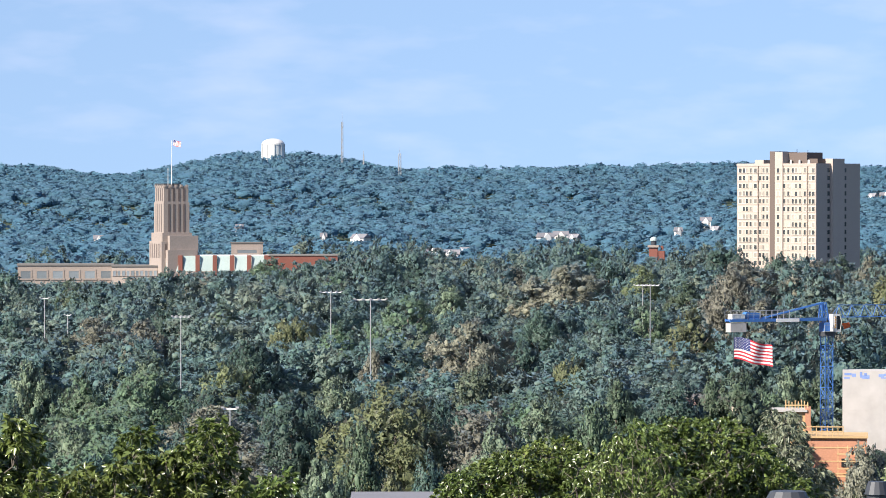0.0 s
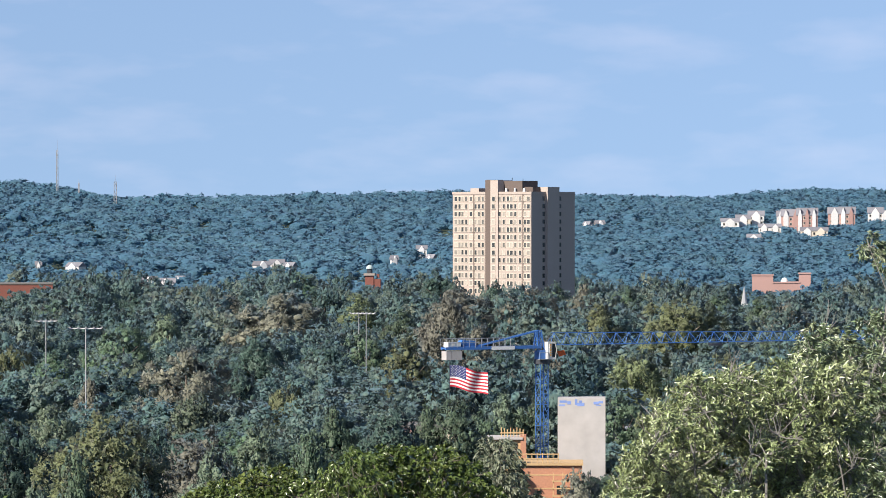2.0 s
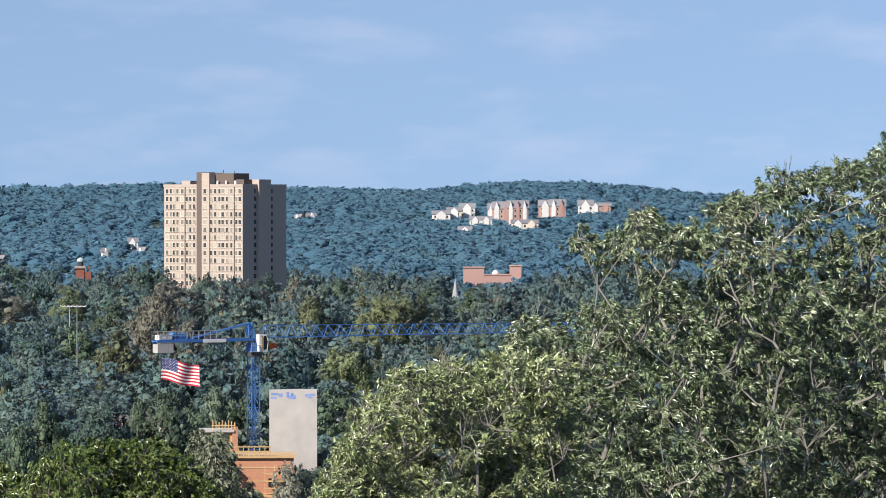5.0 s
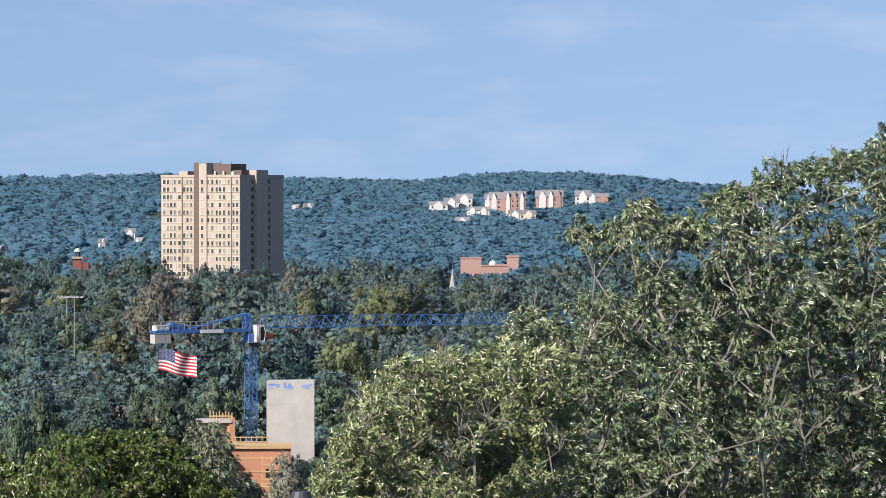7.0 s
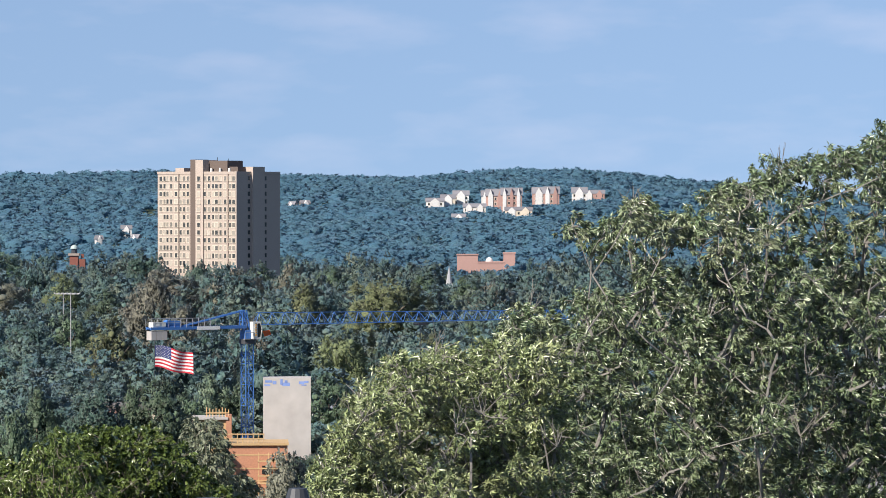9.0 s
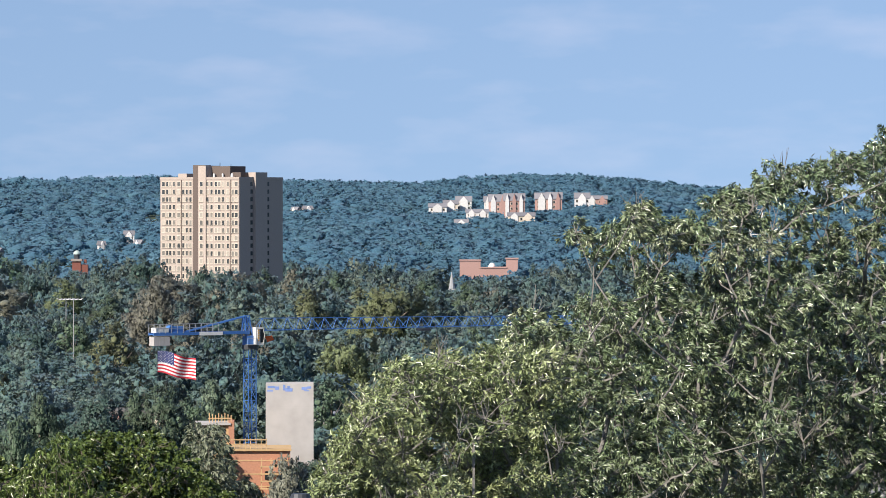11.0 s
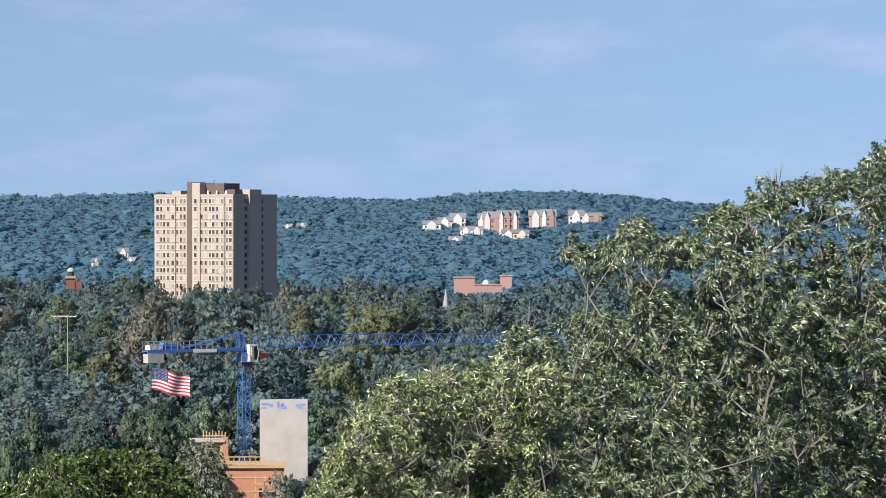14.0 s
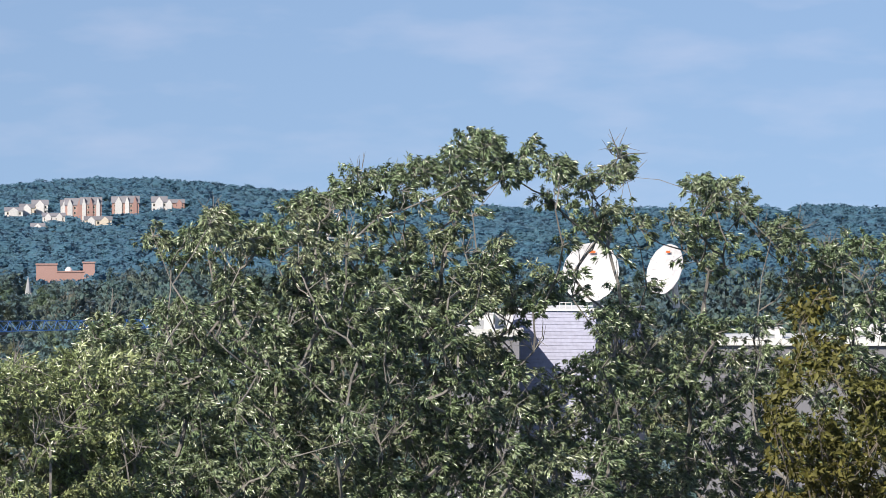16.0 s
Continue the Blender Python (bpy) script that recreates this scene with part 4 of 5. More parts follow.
def house(u0, u1, v0, v1, wall_mat, label, roof_mat="slate", turn=0.0, gables=1, d=None, wins=3, group=""):
    """A gabled house on the far slope, its eaves and foot at v0 and v1."""
    um = (u0 + u1) / 2
    d = d or reach(um, v1)
    k = d / FOCAL
    c = at(um, v1, d)
    zb = gz(c)
    ob = thing("house", (c.x, c.y, zb), label, "house", group, turn=-math.degrees((um - 784) / FOCAL) + turn)
    w, top = (u1 - u0) * k, at(um, v0, d).z - zb
    dep = min(w * .8, 12)
    rise = min(max(2.4, (v1 - v0) * k * .42), 5.0)
    wall = part("wall", Geo().box(-w / 2, 0, -2, w / 2, dep, top - rise), wall_mat, ob)
    part("roof", Geo().gable(-w / 2, 0, top - rise, w / 2, dep, rise, .5), roof_mat, ob)
    for g in range(gables):
        x = -w / 2 + (g + .5) * w / gables
        gw = min(w / gables * .26, 3.2)
        q = Geo().add([(x - gw, -.6, top - rise), (x + gw, -.6, top - rise), (x, -.6, top - .3), (x - gw, dep / 2, top - rise), (x + gw, dep / 2, top - rise), (x, dep / 2, top - .3),
                       (x - gw, -.6, -2), (x + gw, -.6, -2), (x + gw, 1, -2), (x - gw, 1, -2), (x + gw, 1, top - rise), (x - gw, 1, top - rise)],
                      [(0, 1, 2), (0, 2, 5, 3), (1, 4, 5, 2), (6, 7, 1, 0), (7, 8, 10, 1), (9, 6, 0, 11)])
        part("gable", q, "white" if g % 2 == 0 else wall_mat, ob)
    storeys = max(1, int((top - rise) / 3.4))
    windows(wall, range(wins), range(storeys), lambda i: -w / 2 + (i + .5) * w / wins, lambda r: top - rise - 1.7 - 3.3 * r, min(1.5, w / wins * .5), 1.7, .1, pane="glass_dark", y=-.05)
    OPEN.append((u0, u1, v1 - 2, d - 1))
    return ob


CAMPUS = [(760, 792, 356, 372, "white", 1), (786, 812, 350, 368, "trim", 1), (808, 836, 343, 364, "white", 1), (858, 885, 343, 368, "white", 2),
          (866, 900, 340, 372, "pink_brick", 2), (893, 930, 338, 380, "pink_brick", 3), (948, 972, 337, 365, "pink_brick", 1), (968, 996, 336, 368, "pink_brick", 2),
          (1018, 1045, 337, 362, "white", 1), (1040, 1076, 342, 358, "pink_brick", 2), (826, 866, 366, 380, "white", 2), (806, 830, 384, 391, "white", 1),
          (900, 948, 372, 384, "trim", 2)]
for u0, u1, v0, v1, mat, g in CAMPUS:
    house(u0, u1, v0, v1, mat, "gabled " + ("rose brick" if "pink" in mat else "white") + " hillside residence with a slate roof", gables=g, group="hillside residences", wins=max(2, int((u1 - u0) / 9)))
VILLAGE = [(-400, -372, 434, 446, "white"), (-265, -232, 459, 474, "pink_brick"), (-238, -205, 462, 472, "white"), (-208, -190, 458, 470, "pink_brick"),
           (-62, -36, 432, 443, "white"), (-38, -12, 429, 441, "white"), (-14, 4, 434, 443, "trim"), (178, 190, 422, 436, "white"), (222, 240, 404, 422, "white"),
           (238, 252, 420, 428, "white"), (-598, -586, 417, 426, "white"), (-450, -440, 432, 440, "white"), (515, 528, 362, 368, "white"), (540, 556, 360, 368, "trim"),
           (-850, -832, 436, 446, "white"), (-700, -690, 440, 447, "trim")]
for i, (u0, u1, v0, v1, mat) in enumerate(VILLAGE):
    house(u0, u1, v0, v1, mat, "small " + ("brick" if "brick" in mat else "white") + " gabled house among trees", turn=(-35, 20, 0)[i % 3], group="village houses", wins=2)


def retaining_wall():
    d = reach(880, 398)
    c = at(880, 390, d)
    ob = thing("retaining_wall", (c.x, c.y, gz(c)), "curved pale concrete retaining wall on the slope", "wall")
    k = d / FOCAL
    g = Geo()
    for i in range(12):
        a0, a1 = radians(-150 + i * 10), radians(-150 + (i + 1) * 10)
        r = 20 * k
        g.beam((r * math.cos(a0), r * math.sin(a0), 1), (r * math.cos(a1), r * math.sin(a1), 1), 2.2)
    part("wall", g, "concrete", ob)
    OPEN.append((855, 905, 398, d))


retaining_wall()
for u0, u1, v0, lab in ((815, 852, 458, "red brick school block with a flat roof"), (852, 898, 471, "low red brick school block"), (897, 918, 455, "tall red brick school block")):
    facing_box("school_block", u0, u1, v0, 2010, 18, "pink_brick", lab, "building", roof_mat="pink_brick", base=gz(at(u0, 400, 2010)) - .5)
    OPEN.append((u0, u1, 481, 2005))
dm = at(872, 470, 2018)
ob = thing("rooftop_tank", dm, "small white domed rooftop tank", "tank")
part("dome", Geo().dome((0, 0, 0), 1.8, 2.4, 14, 4), "white", ob)


def spire():
    d = 1620.0
    c = at(801, 512, d)
    zb = gz(c)
    ob = thing("church_spire", (c.x, c.y, zb), "slim white church spire rising from the trees", "spire")
    zt, zm = at(801, 476, d).z - zb, at(801, 508, d).z - zb
    part("tower", Geo().box(-1.3, -1.3, 0, 1.3, 1.3, zm), "white", ob)
    part("spire", Geo().beam((0, 0, zm), (0, 0, zt), 1.35, .03, 8), "grey_steel", ob)


spire()


def brick_turret():
    d = 1900.0
    c = at(139, 480, d)
    zb = gz(c)
    ob = thing("brick_turret", (c.x, c.y, zb), "red brick turret with a green copper cupola", "tower")
    z = lambda v: at(139, v, d).z - zb
    part("shaft", Geo().box(-1.9, -1.9, 0, 1.9, 1.9, z(458)), "red_brick", ob)
    part("cornice", Geo().box(-2.5, -2.5, z(458), 2.5, 2.5, z(454)), "limestone", ob)
    part("cupola", Geo().beam((0, 0, z(454)), (0, 0, z(446)), 1.4, 1.3, 8), "dark_steel", ob)
    part("dome", Geo().dome((0, 0, z(446)), 1.7, 1.8, 12, 4), "copper", ob)
    part("side_wing", Geo().box(1.9, -1.5, 0, 5.0, 2.5, z(464)).box(3.2, -1, z(462), 4.4, 1, z(455)), "red_brick", ob)


brick_turret()

# hill woods: after the things on the slope, which keep their views open
hx = []
d = 1800.0
while d < 3640:
    for u in np.arange(-1120, 2430, 15.0 / d * FOCAL):
        uu, dd = u + rng.uniform(-.5, .5) * 15.0 / d * FOCAL, d + rng.uniform(-12, 12)
        if uu > 1350 and rng.random() < .35:
            continue
        p = at(uu, 350, dd)
        r = rng.uniform(7.0, 11.0) + 3.0 * rng.random() ** 3
        h = rng.uniform(5.5, 8.5) + (r - 7) * .5 + 8.0 * max(0.0, min(1.0, (2120 - dd) / 250))
        h = top_limit(uu, dd, r * .8 / dd * FOCAL, h)
        if abs(uu + 534) < 48 and 3230 < dd < 3372:      # trees round the foot of the tank
            h = max(h, min(14, top_height(uu, 291 + rng.uniform(0, 4), dd)))
        if h > 2.5:
            hx.append((p.x, p.y, h, min(r, h * 1.3)))
    d += 23.0
hx = np.array(hx)
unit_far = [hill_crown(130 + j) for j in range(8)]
forest("hill_woods", hx[:, 0], hx[:, 1], hx[:, 2], hx[:, 3], unit_far, "leaf_far", "distant woods covering the hills, painted blue for haze", low=-0.12)


# ---- building site ----
def tower_crane():
    d = 620.0
    c = at(444, 350, d)
    zb = gz(c)
    ob = thing("tower_crane", (c.x, c.y, zb), "blue tower crane with a long lattice jib and white cab", "crane", turn=34.6)
    z = lambda v: at(444, v, d).z - zb
    k = d / FOCAL / math.cos(radians(32))          # metres along the jib for each step of direction
    mast = lattice(Geo(), (0, 0, -1), (0, 0, z(612)), 1.32, 1.32, 1.5, .075)
    part("mast", mast, "blue_steel", ob)
    part("slewing_ring", Geo().beam((0, 0, z(614)), (0, 0, z(606)), 1.25, 1.25, 12), "dark_steel", ob, "dark slewing ring")
    part("turntable", Geo().box(-.8, -.8, z(606), .8, .8, z(590)), "blue_steel", ob)
    part("tower_head", lattice(Geo(), (-.5, 0, z(590)), (-.7, 0, z(555)), 1.1, .7, 1.0, .10), "blue_steel", ob)
    # jib: two bottom chords, one top chord
    L, zb0, zt0 = 62.0, z(581), z(559.5)
    rails, braces = Geo(), Geo()
    for y in (-.65, .65):
        rails.beam((1.0, y, zb0), (L, y, zb0), .065)
    rails.beam((1.6, 0, zt0), (L - 2, 0, zt0 - .5), .075)
    n = 27
    for i in range(n):
        x0, x1 = 1.0 + (L - 3) * i / n, 1.0 + (L - 3) * (i + 1) / n
        zt = zt0 - .5 * i / n
        for y in (-.65, .65):
            braces.beam((x0, y, zb0), ((x0 + x1) / 2, 0, zt), .05)
            braces.beam(((x0 + x1) / 2, 0, zt), (x1, y, zb0), .05)
        braces.beam((x0, -.65, zb0), (x0, .65, zb0), .05)
    jib = part("jib", rails, "blue_steel", ob)
    part("lacing", braces, "blue_steel", jib, "zigzag blue lattice bracing")
    part("trolley", Geo().box(30, -.7, zb0 - .55, 31.6, .7, zb0 - .2).beam((30.8, 0, zb0 - .5), (30.8, 0, zb0 - 6), .04), "dark_steel", ob)
    # counter jib
    x1 = -172 * k
    cj = part("counter_jib", Geo().box(x1, -.75, z(586.5), -.5, -.5, z(581.5)).box(x1, .5, z(586.5), -.5, .75, z(581.5)).box(x1, -.5, z(585), -.5, .5, z(583.5)), "blue_steel", ob)
    part("white_panel", Geo().box(-93 * k, -.82, z(587.5), -53 * k, -.76, z(581.5)), "white_steel", cj, "white name panel without lettering")
    rail = Geo()
    for y in (-.75, .75):
        rail.beam((x1, y, z(567)), (-60 * k, y, z(567)), .03).beam((x1, y, z(574)), (-60 * k, y, z(574)), .03)
        for i in range(12):
            x = x1 + (-60 * k - x1) * i / 11
            rail.beam((x, y, z(583)), (x, y, z(567)), .03)
    part("guard_rail", rail, "grey_steel", cj)
    part("tie", Geo().beam((-.7, -.3, z(555)), (-118 * k, -.3, z(582)), .13).beam((-.7, .3, z(555)), (-118 * k, .3, z(582)), .13), "blue_steel", ob)
    part("winch", Geo().box(x1 + .4, -.6, z(582), x1 + 2.6, .6, z(573)), "white_steel", ob, "white winch housing")
    part("motor", Geo().box(x1 + 3.0, -.5, z(582), x1 + 5.2, .5, z(571)).beam((x1 + 3.2, -.5, z(575)), (x1 + 3.2, .5, z(575)), .5, n=10), "blue_steel", ob)
    for i in range(3):
        part("counterweight", Geo().box(x1 + .1 + i * .9, -.7, z(604), x1 + .95 + i * .9, .7, z(588.5)), "concrete", ob, "pale concrete ballast block")
    # cab
    cab = part("cab", Geo().box(.35, -2.1, z(606), 2.5, -.8, z(602)).box(.35, -2.1, z(578), 2.4, -.8, z(575)).box(.35, -2.1, z(602), .5, -.8, z(578))
               .beam((2.45, -2.05, z(604)), (2.75, -2.05, z(588)), .07).beam((2.75, -2.05, z(588)), (2.3, -2.05, z(577)), .07)
               .beam((1.45, -2.08, z(604)), (1.45, -2.08, z(577)), .07).box(.5, -2.1, z(602), .75, -2.0, z(578)), "white_steel", ob, "white glazed operator's cab")
    part("window", Geo().add([(1.45, -2.02, z(603)), (2.45, -2.02, z(603)), (2.7, -2.02, z(588)), (2.3, -2.02, z(578)), (1.45, -2.02, z(578))], [(0, 1, 2, 3, 4)]), "glass_dark", cab)
    part("sign", Geo().box(.75, -2.16, z(602), 1.35, -2.1, z(579)), "white", cab)
    for i in range(5):
        part("sign_bar", Geo().box(.85, -2.2, z(599.5 - i * 4.4), 1.25, -2.165, z(596.8 - i * 4.4)), "yellow", cab)
    cab.matrix_basis = Matrix.Translation((-.1, .35, 0)) @ Matrix.Diagonal((.64, .85, 1, 1))
    part("access_platform", Geo().box(-1.3, -1.5, z(606), .3, -.9, z(605)).beam((-1.3, -1.5, z(606)), (-1.3, -1.5, z(594)), .05).beam((.2, -1.5, z(606)), (.2, -1.5, z(594)), .05).beam((-1.3, -1.5, z(594)), (.2, -1.5, z(594)), .05), "grey_steel", ob)
    part("pennant", Geo().add([(2.0, -.9, z(592)), (3.3, -.8, z(590)), (3.6, -.9, z(598)), (2.4, -1, z(602)), (2.8, -.75, z(595))], [(0, 4, 1), (1, 4, 2), (2, 4, 3), (3, 4, 0)]), "orange", ob, "small orange wind cloth")


tower_crane()


def flag(place, turn, length, height, label, droop=.12, cable=0.0):
    """A striped flag with a starred canton, waved; hoist at the origin, top edge at z = 0."""
    ob = thing("flag", place, label, "flag", turn=turn)
    nx, rows = 24, 13
    def p(x, s):
        fx = x / length
        return (x * (1 - .02 * fx), .16 * height * fx ** .7 * math.sin(fx * 9 + s * 1.2), -s * height - droop * length * fx ** 1.3 + .05 * height * math.sin(fx * 7 + s))
    def strip(x0, x1, s0, s1, lift=0.0, n=nx):
        g = Geo()
        vs = [tuple(np.array(p(x0 + (x1 - x0) * i / n, s)) - (0, lift, 0)) for i in range(n + 1) for s in (s0, s1)]
        return g.add(vs, [(2 * i, 2 * i + 1, 2 * i + 3, 2 * i + 2) for i in range(n)])
    cw = length * .42
    for i in range(rows):
        x0 = cw if i < 7 else 0.0
        part("stripe", strip(x0, length, i / rows, (i + 1) / rows), "flag_white" if i % 2 else "flag_red", ob)
    canton = part("canton", strip(0, cw, 0, 7 / rows), "flag_blue", ob)
    r = height * .028
    stars = Geo()
    for j in range(9):
        m = 6 if j % 2 == 0 else 5
        for i in range(m):
            x = cw * (i + (.5 if m == 6 else 1.0)) / 6
            c = np.array(p(x, (j + .55) / 9.1 * 7 / rows)) - (0, .02, 0)
            vs = [(c[0] + rr * math.sin(2 * math.pi * q / 10), c[1], c[2] + rr * math.cos(2 * math.pi * q / 10)) for q, rr in enumerate([r, r * .42] * 5)]
            stars.add(vs + [tuple(c)], [(q, (q + 1) % 10, 10) for q in range(10)])
    tagged(part("stars", stars, "flag_white", canton), kind="stuff")
    if cable:
        part("cable", Geo().beam((-.06, 0, cable), (-.06, 0, -height - 2.5), .045), "dark_steel", ob)
    return ob


fp = at(281, 617, 611)
flag(fp, 8, 69 * 611 / FOCAL, 39 * 611 / FOCAL, "large red, white and blue striped flag hanging under the crane", droop=.21, cable=1.4)
fp = at(-711, 268, 1700)
flag(fp, -28, 4.4, 2.3, "small striped flag flying from the deco tower's pole", droop=.2)


def site():
    d = 618.0
    k = d / FOCAL
    c = at(514, 350, d)
    zb = gz(c)
    z = lambda v: at(514, v, d).z - zb
    ob = thing("concrete_core", (c.x, c.y, zb), "tall bare concrete lift core with faded blue scrawl", "building", turn=2.0)
    w = 84.5 * k
    wall = part("wall", Geo().box(-w / 2, 0, -1, w / 2, 6, z(675)), "concrete", ob)
    for v in (745, 716):
        part("pour_line", Geo().box(-w / 2, -.012, z(v), w / 2, .02, z(v - .5)), "concrete", ob)
    g = random.Random(4)
    for x0, x1, v0, v1 in ((-.92, -.62, 679, 683), (-.95, -.7, 686, 689), (-.6, -.44, 680, 686), (-.28, -.18, 677, 687), (-.2, .12, 683, 689), (-.1, .02, 679, 684), (.5, .72, 681, 686), (.72, .9, 680, 684), (.6, .82, 686.5, 688.5)):
        part("scrawl", Geo().box(x0 * w / 2, -.02, z(v1), x1 * w / 2, .01, z(v0)), "blue_print", wall)
    # sheathed building under construction
    d2 = 606.0
    c = at(452, 350, d2)
    zb = gz(c)
    z = lambda v: at(452, v, d2).z - zb
    k = d2 / FOCAL
    ob = thing("sheathed_building", (c.x, c.y, zb), "unfinished building clad in orange sheathing with timber guard rails", "building", turn=2.5)
    x = lambda u: (u - 452) * k
    wall = part("wall", Geo().box(x(398), 0, -1, x(515), 9, z(792)), "sheathing", ob)
    for v in (812, 836, 858, 880):
        part("seam", Geo().box(x(398), -.04, z(v), x(515), 0, z(v - 2)), "timber", wall)
    for u0, v0 in ((470, 830), (496, 812), (496, 842), (480, 866)):
        w_ = part("window", Geo().box(x(u0), -.06, z(v0 + 15), x(u0 + 13), .05, z(v0)), "glass_dark", wall)
    part("deck", Geo().box(x(396), -.4, z(794), x(517), 9, z(790)), "timber", ob)
    for i in range(9):
        u = 398 + i * 9.4
        part("rail_post", Geo().box(x(u) - .06, -.3, z(790), x(u) + .06, -.18, z(772)), "timber", ob)
    for v in (773, 781):
        part("guard_rail", Geo().box(x(396), -.36, z(v + 2), x(474), -.3, z(v)), "timber", ob)
    for i in range(5):
        part("scaffold_plank", Geo().box(x(462), -1.6, z(820 + i * 13 + 2), x(500), -.9, z(820 + i * 13)), "timber", ob)
    for u in (464, 481, 498):
        part("scaffold_post", Geo().beam((x(u), -1.3, -1), (x(u), -1.3, z(806)), .08), "timber", ob)
    # stair block behind
    d3 = 640.0
    c = at(380, 350, d3)
    zb = gz(c)
    z = lambda v: at(380, v, d3).z - zb
    k = d3 / FOCAL
    x = lambda u: (u - 380) * k
    ob = thing("stair_block", (c.x, c.y, zb), "half-built block with bare timber walls and upright posts", "building", turn=2.5)
    wall = part("wall", Geo().box(x(350), 0, -1, x(406), 6, z(748)), "timber", ob)
    part("edge_wall", Geo().box(x(406), -.3, -1, x(416), 6, z(742)), "sheathing", ob, "orange sheathed corner")
    part("slab", Geo().box(x(346), -.5, z(748), x(410), 6, z(744)), "concrete", ob)
    for i in range(4):
        part("opening", Geo().box(x(372 + i * 8), -.05, z(776), x(377 + i * 8), .1, z(754)), "dark_brick", wall)
    for i in range(8):
        u = 372 + i * 5.5
        part("post", Geo().box(x(u) - .07, 1, z(745), x(u) + .07, 1.15, z(727 + (i * 7) % 5)), "timber", ob)
    part("brace", Geo().box(x(370), .95, z(738), x(412), 1.05, z(736)), "timber", ob)
    # low roofs behind the site
    facing_box("low_shed", 558, 612, 735, 705, 14, "white_steel", "low pale grey shed roofs among trees", "building", roof_mat="grey_steel", wins=4, win_h=1.2)
    facing_box("brick_house", 190, 238, 728, 655, 10, "pink_brick", "rose brick house half hidden by trees", "house", wins=5, win_h=1.4)
    facing_box("brick_house", 244, 305, 732, 662, 10, "trim", "pale house half hidden by trees", "house", wins=5, win_h=1.4)


site()

# ---- floodlight poles ----
for i, (pu, pv, pb, pd) in enumerate(POLES):
    c = at(pu, 350, pd)
    zb = gz(c)
    hgt = at(pu, pv, pd).z - zb
    ob = thing("floodlight_pole", (c.x, c.y, zb), "tall grey floodlight pole with a lamp crossbar", "light pole", "floodlight poles", turn=rng.uniform(-15, 15))
    part("pole", Geo().beam((0, 0, 0), (0, 0, hgt), .15, .09, 8), "grey_steel", ob)
    arm = (0.9, 0.7, 1.6, 2.2, 2.9, 2.0, 2.0, 0.9)[i]
    part("crossbar", Geo().box(-arm, -.09, hgt - .3, arm, .09, hgt - .1), "white_steel", ob)
    for j in range(2 if arm < 1 else 5):
        x = -arm + 2 * arm * j / (1 if arm < 1 else 4)
        part("lamp", Geo().box(x - .2, -.3, hgt - .12, x + .2, .12, hgt + .1), "grey_steel", ob)


# ---- building with dishes ----
def dish(place, r, aim_dir, label, mount_z):
    """A panelled reflector on a post, its bowl facing aim_dir."""
    ob = thing("satellite_dish", place, label, "dish", "satellite dishes")
    q = Vector(aim_dir).to_track_quat("Z", "Y").to_matrix().to_4x4()
    n, rings = 16, 5
    def ring_pt(i, j, off=0.0):
        rr = r * j / rings
        a = 2 * math.pi * i / n
        return q @ Vector((rr * math.cos(a), rr * math.sin(a), .16 * r * (j / rings) ** 2 + off))
    bowl = None
    for i in range(n):
        vs = [ring_pt(i + t, j, o) for o in (0, -.05) for j in range(rings + 1) for t in (0, .97)]
        m = 2 * (rings + 1)
        fs = [(2 * j, 2 * j + 1, 2 * j + 3, 2 * j + 2) for j in range(rings)] + [(m + 2 * j, m + 2 * j + 2, m + 2 * j + 3, m + 2 * j + 1) for j in range(rings)]
        fs += [(2 * rings, 2 * rings + 1, m + 2 * rings + 1, m + 2 * rings)]
        part("petal", Geo().add(vs, fs), "dish", ob)
    part("hub", Geo().beam(q @ Vector((0, 0, -.1)), q @ Vector((0, 0, -.7)), .5, .35, 10), "grey_steel", ob)
    part("mount", Geo().beam(q @ Vector((0, 0, -.6)), Vector((0, 0, mount_z)) + (q @ Vector((0, 0, -.9))) * Vector((1, 1, 0)), .22, .28, 8), "grey_steel", ob)
    part("strut", Geo().beam(q @ Vector((0, -r * .7, .1)), Vector((0, 0, mount_z)) + (q @ Vector((0, 0, -.9))) * Vector((1, 1, 0)), .07, .07, 6), "grey_steel", ob)
    part("red_mark", Geo().add([q @ Vector((x, y, .17 * r)) for x, y in ((-.12 * r, .64 * r), (.12 * r, .64 * r), (.12 * r, .72 * r), (-.12 * r, .72 * r))], [(0, 1, 2, 3)]), "orange", ob, "small red mark")
    return ob


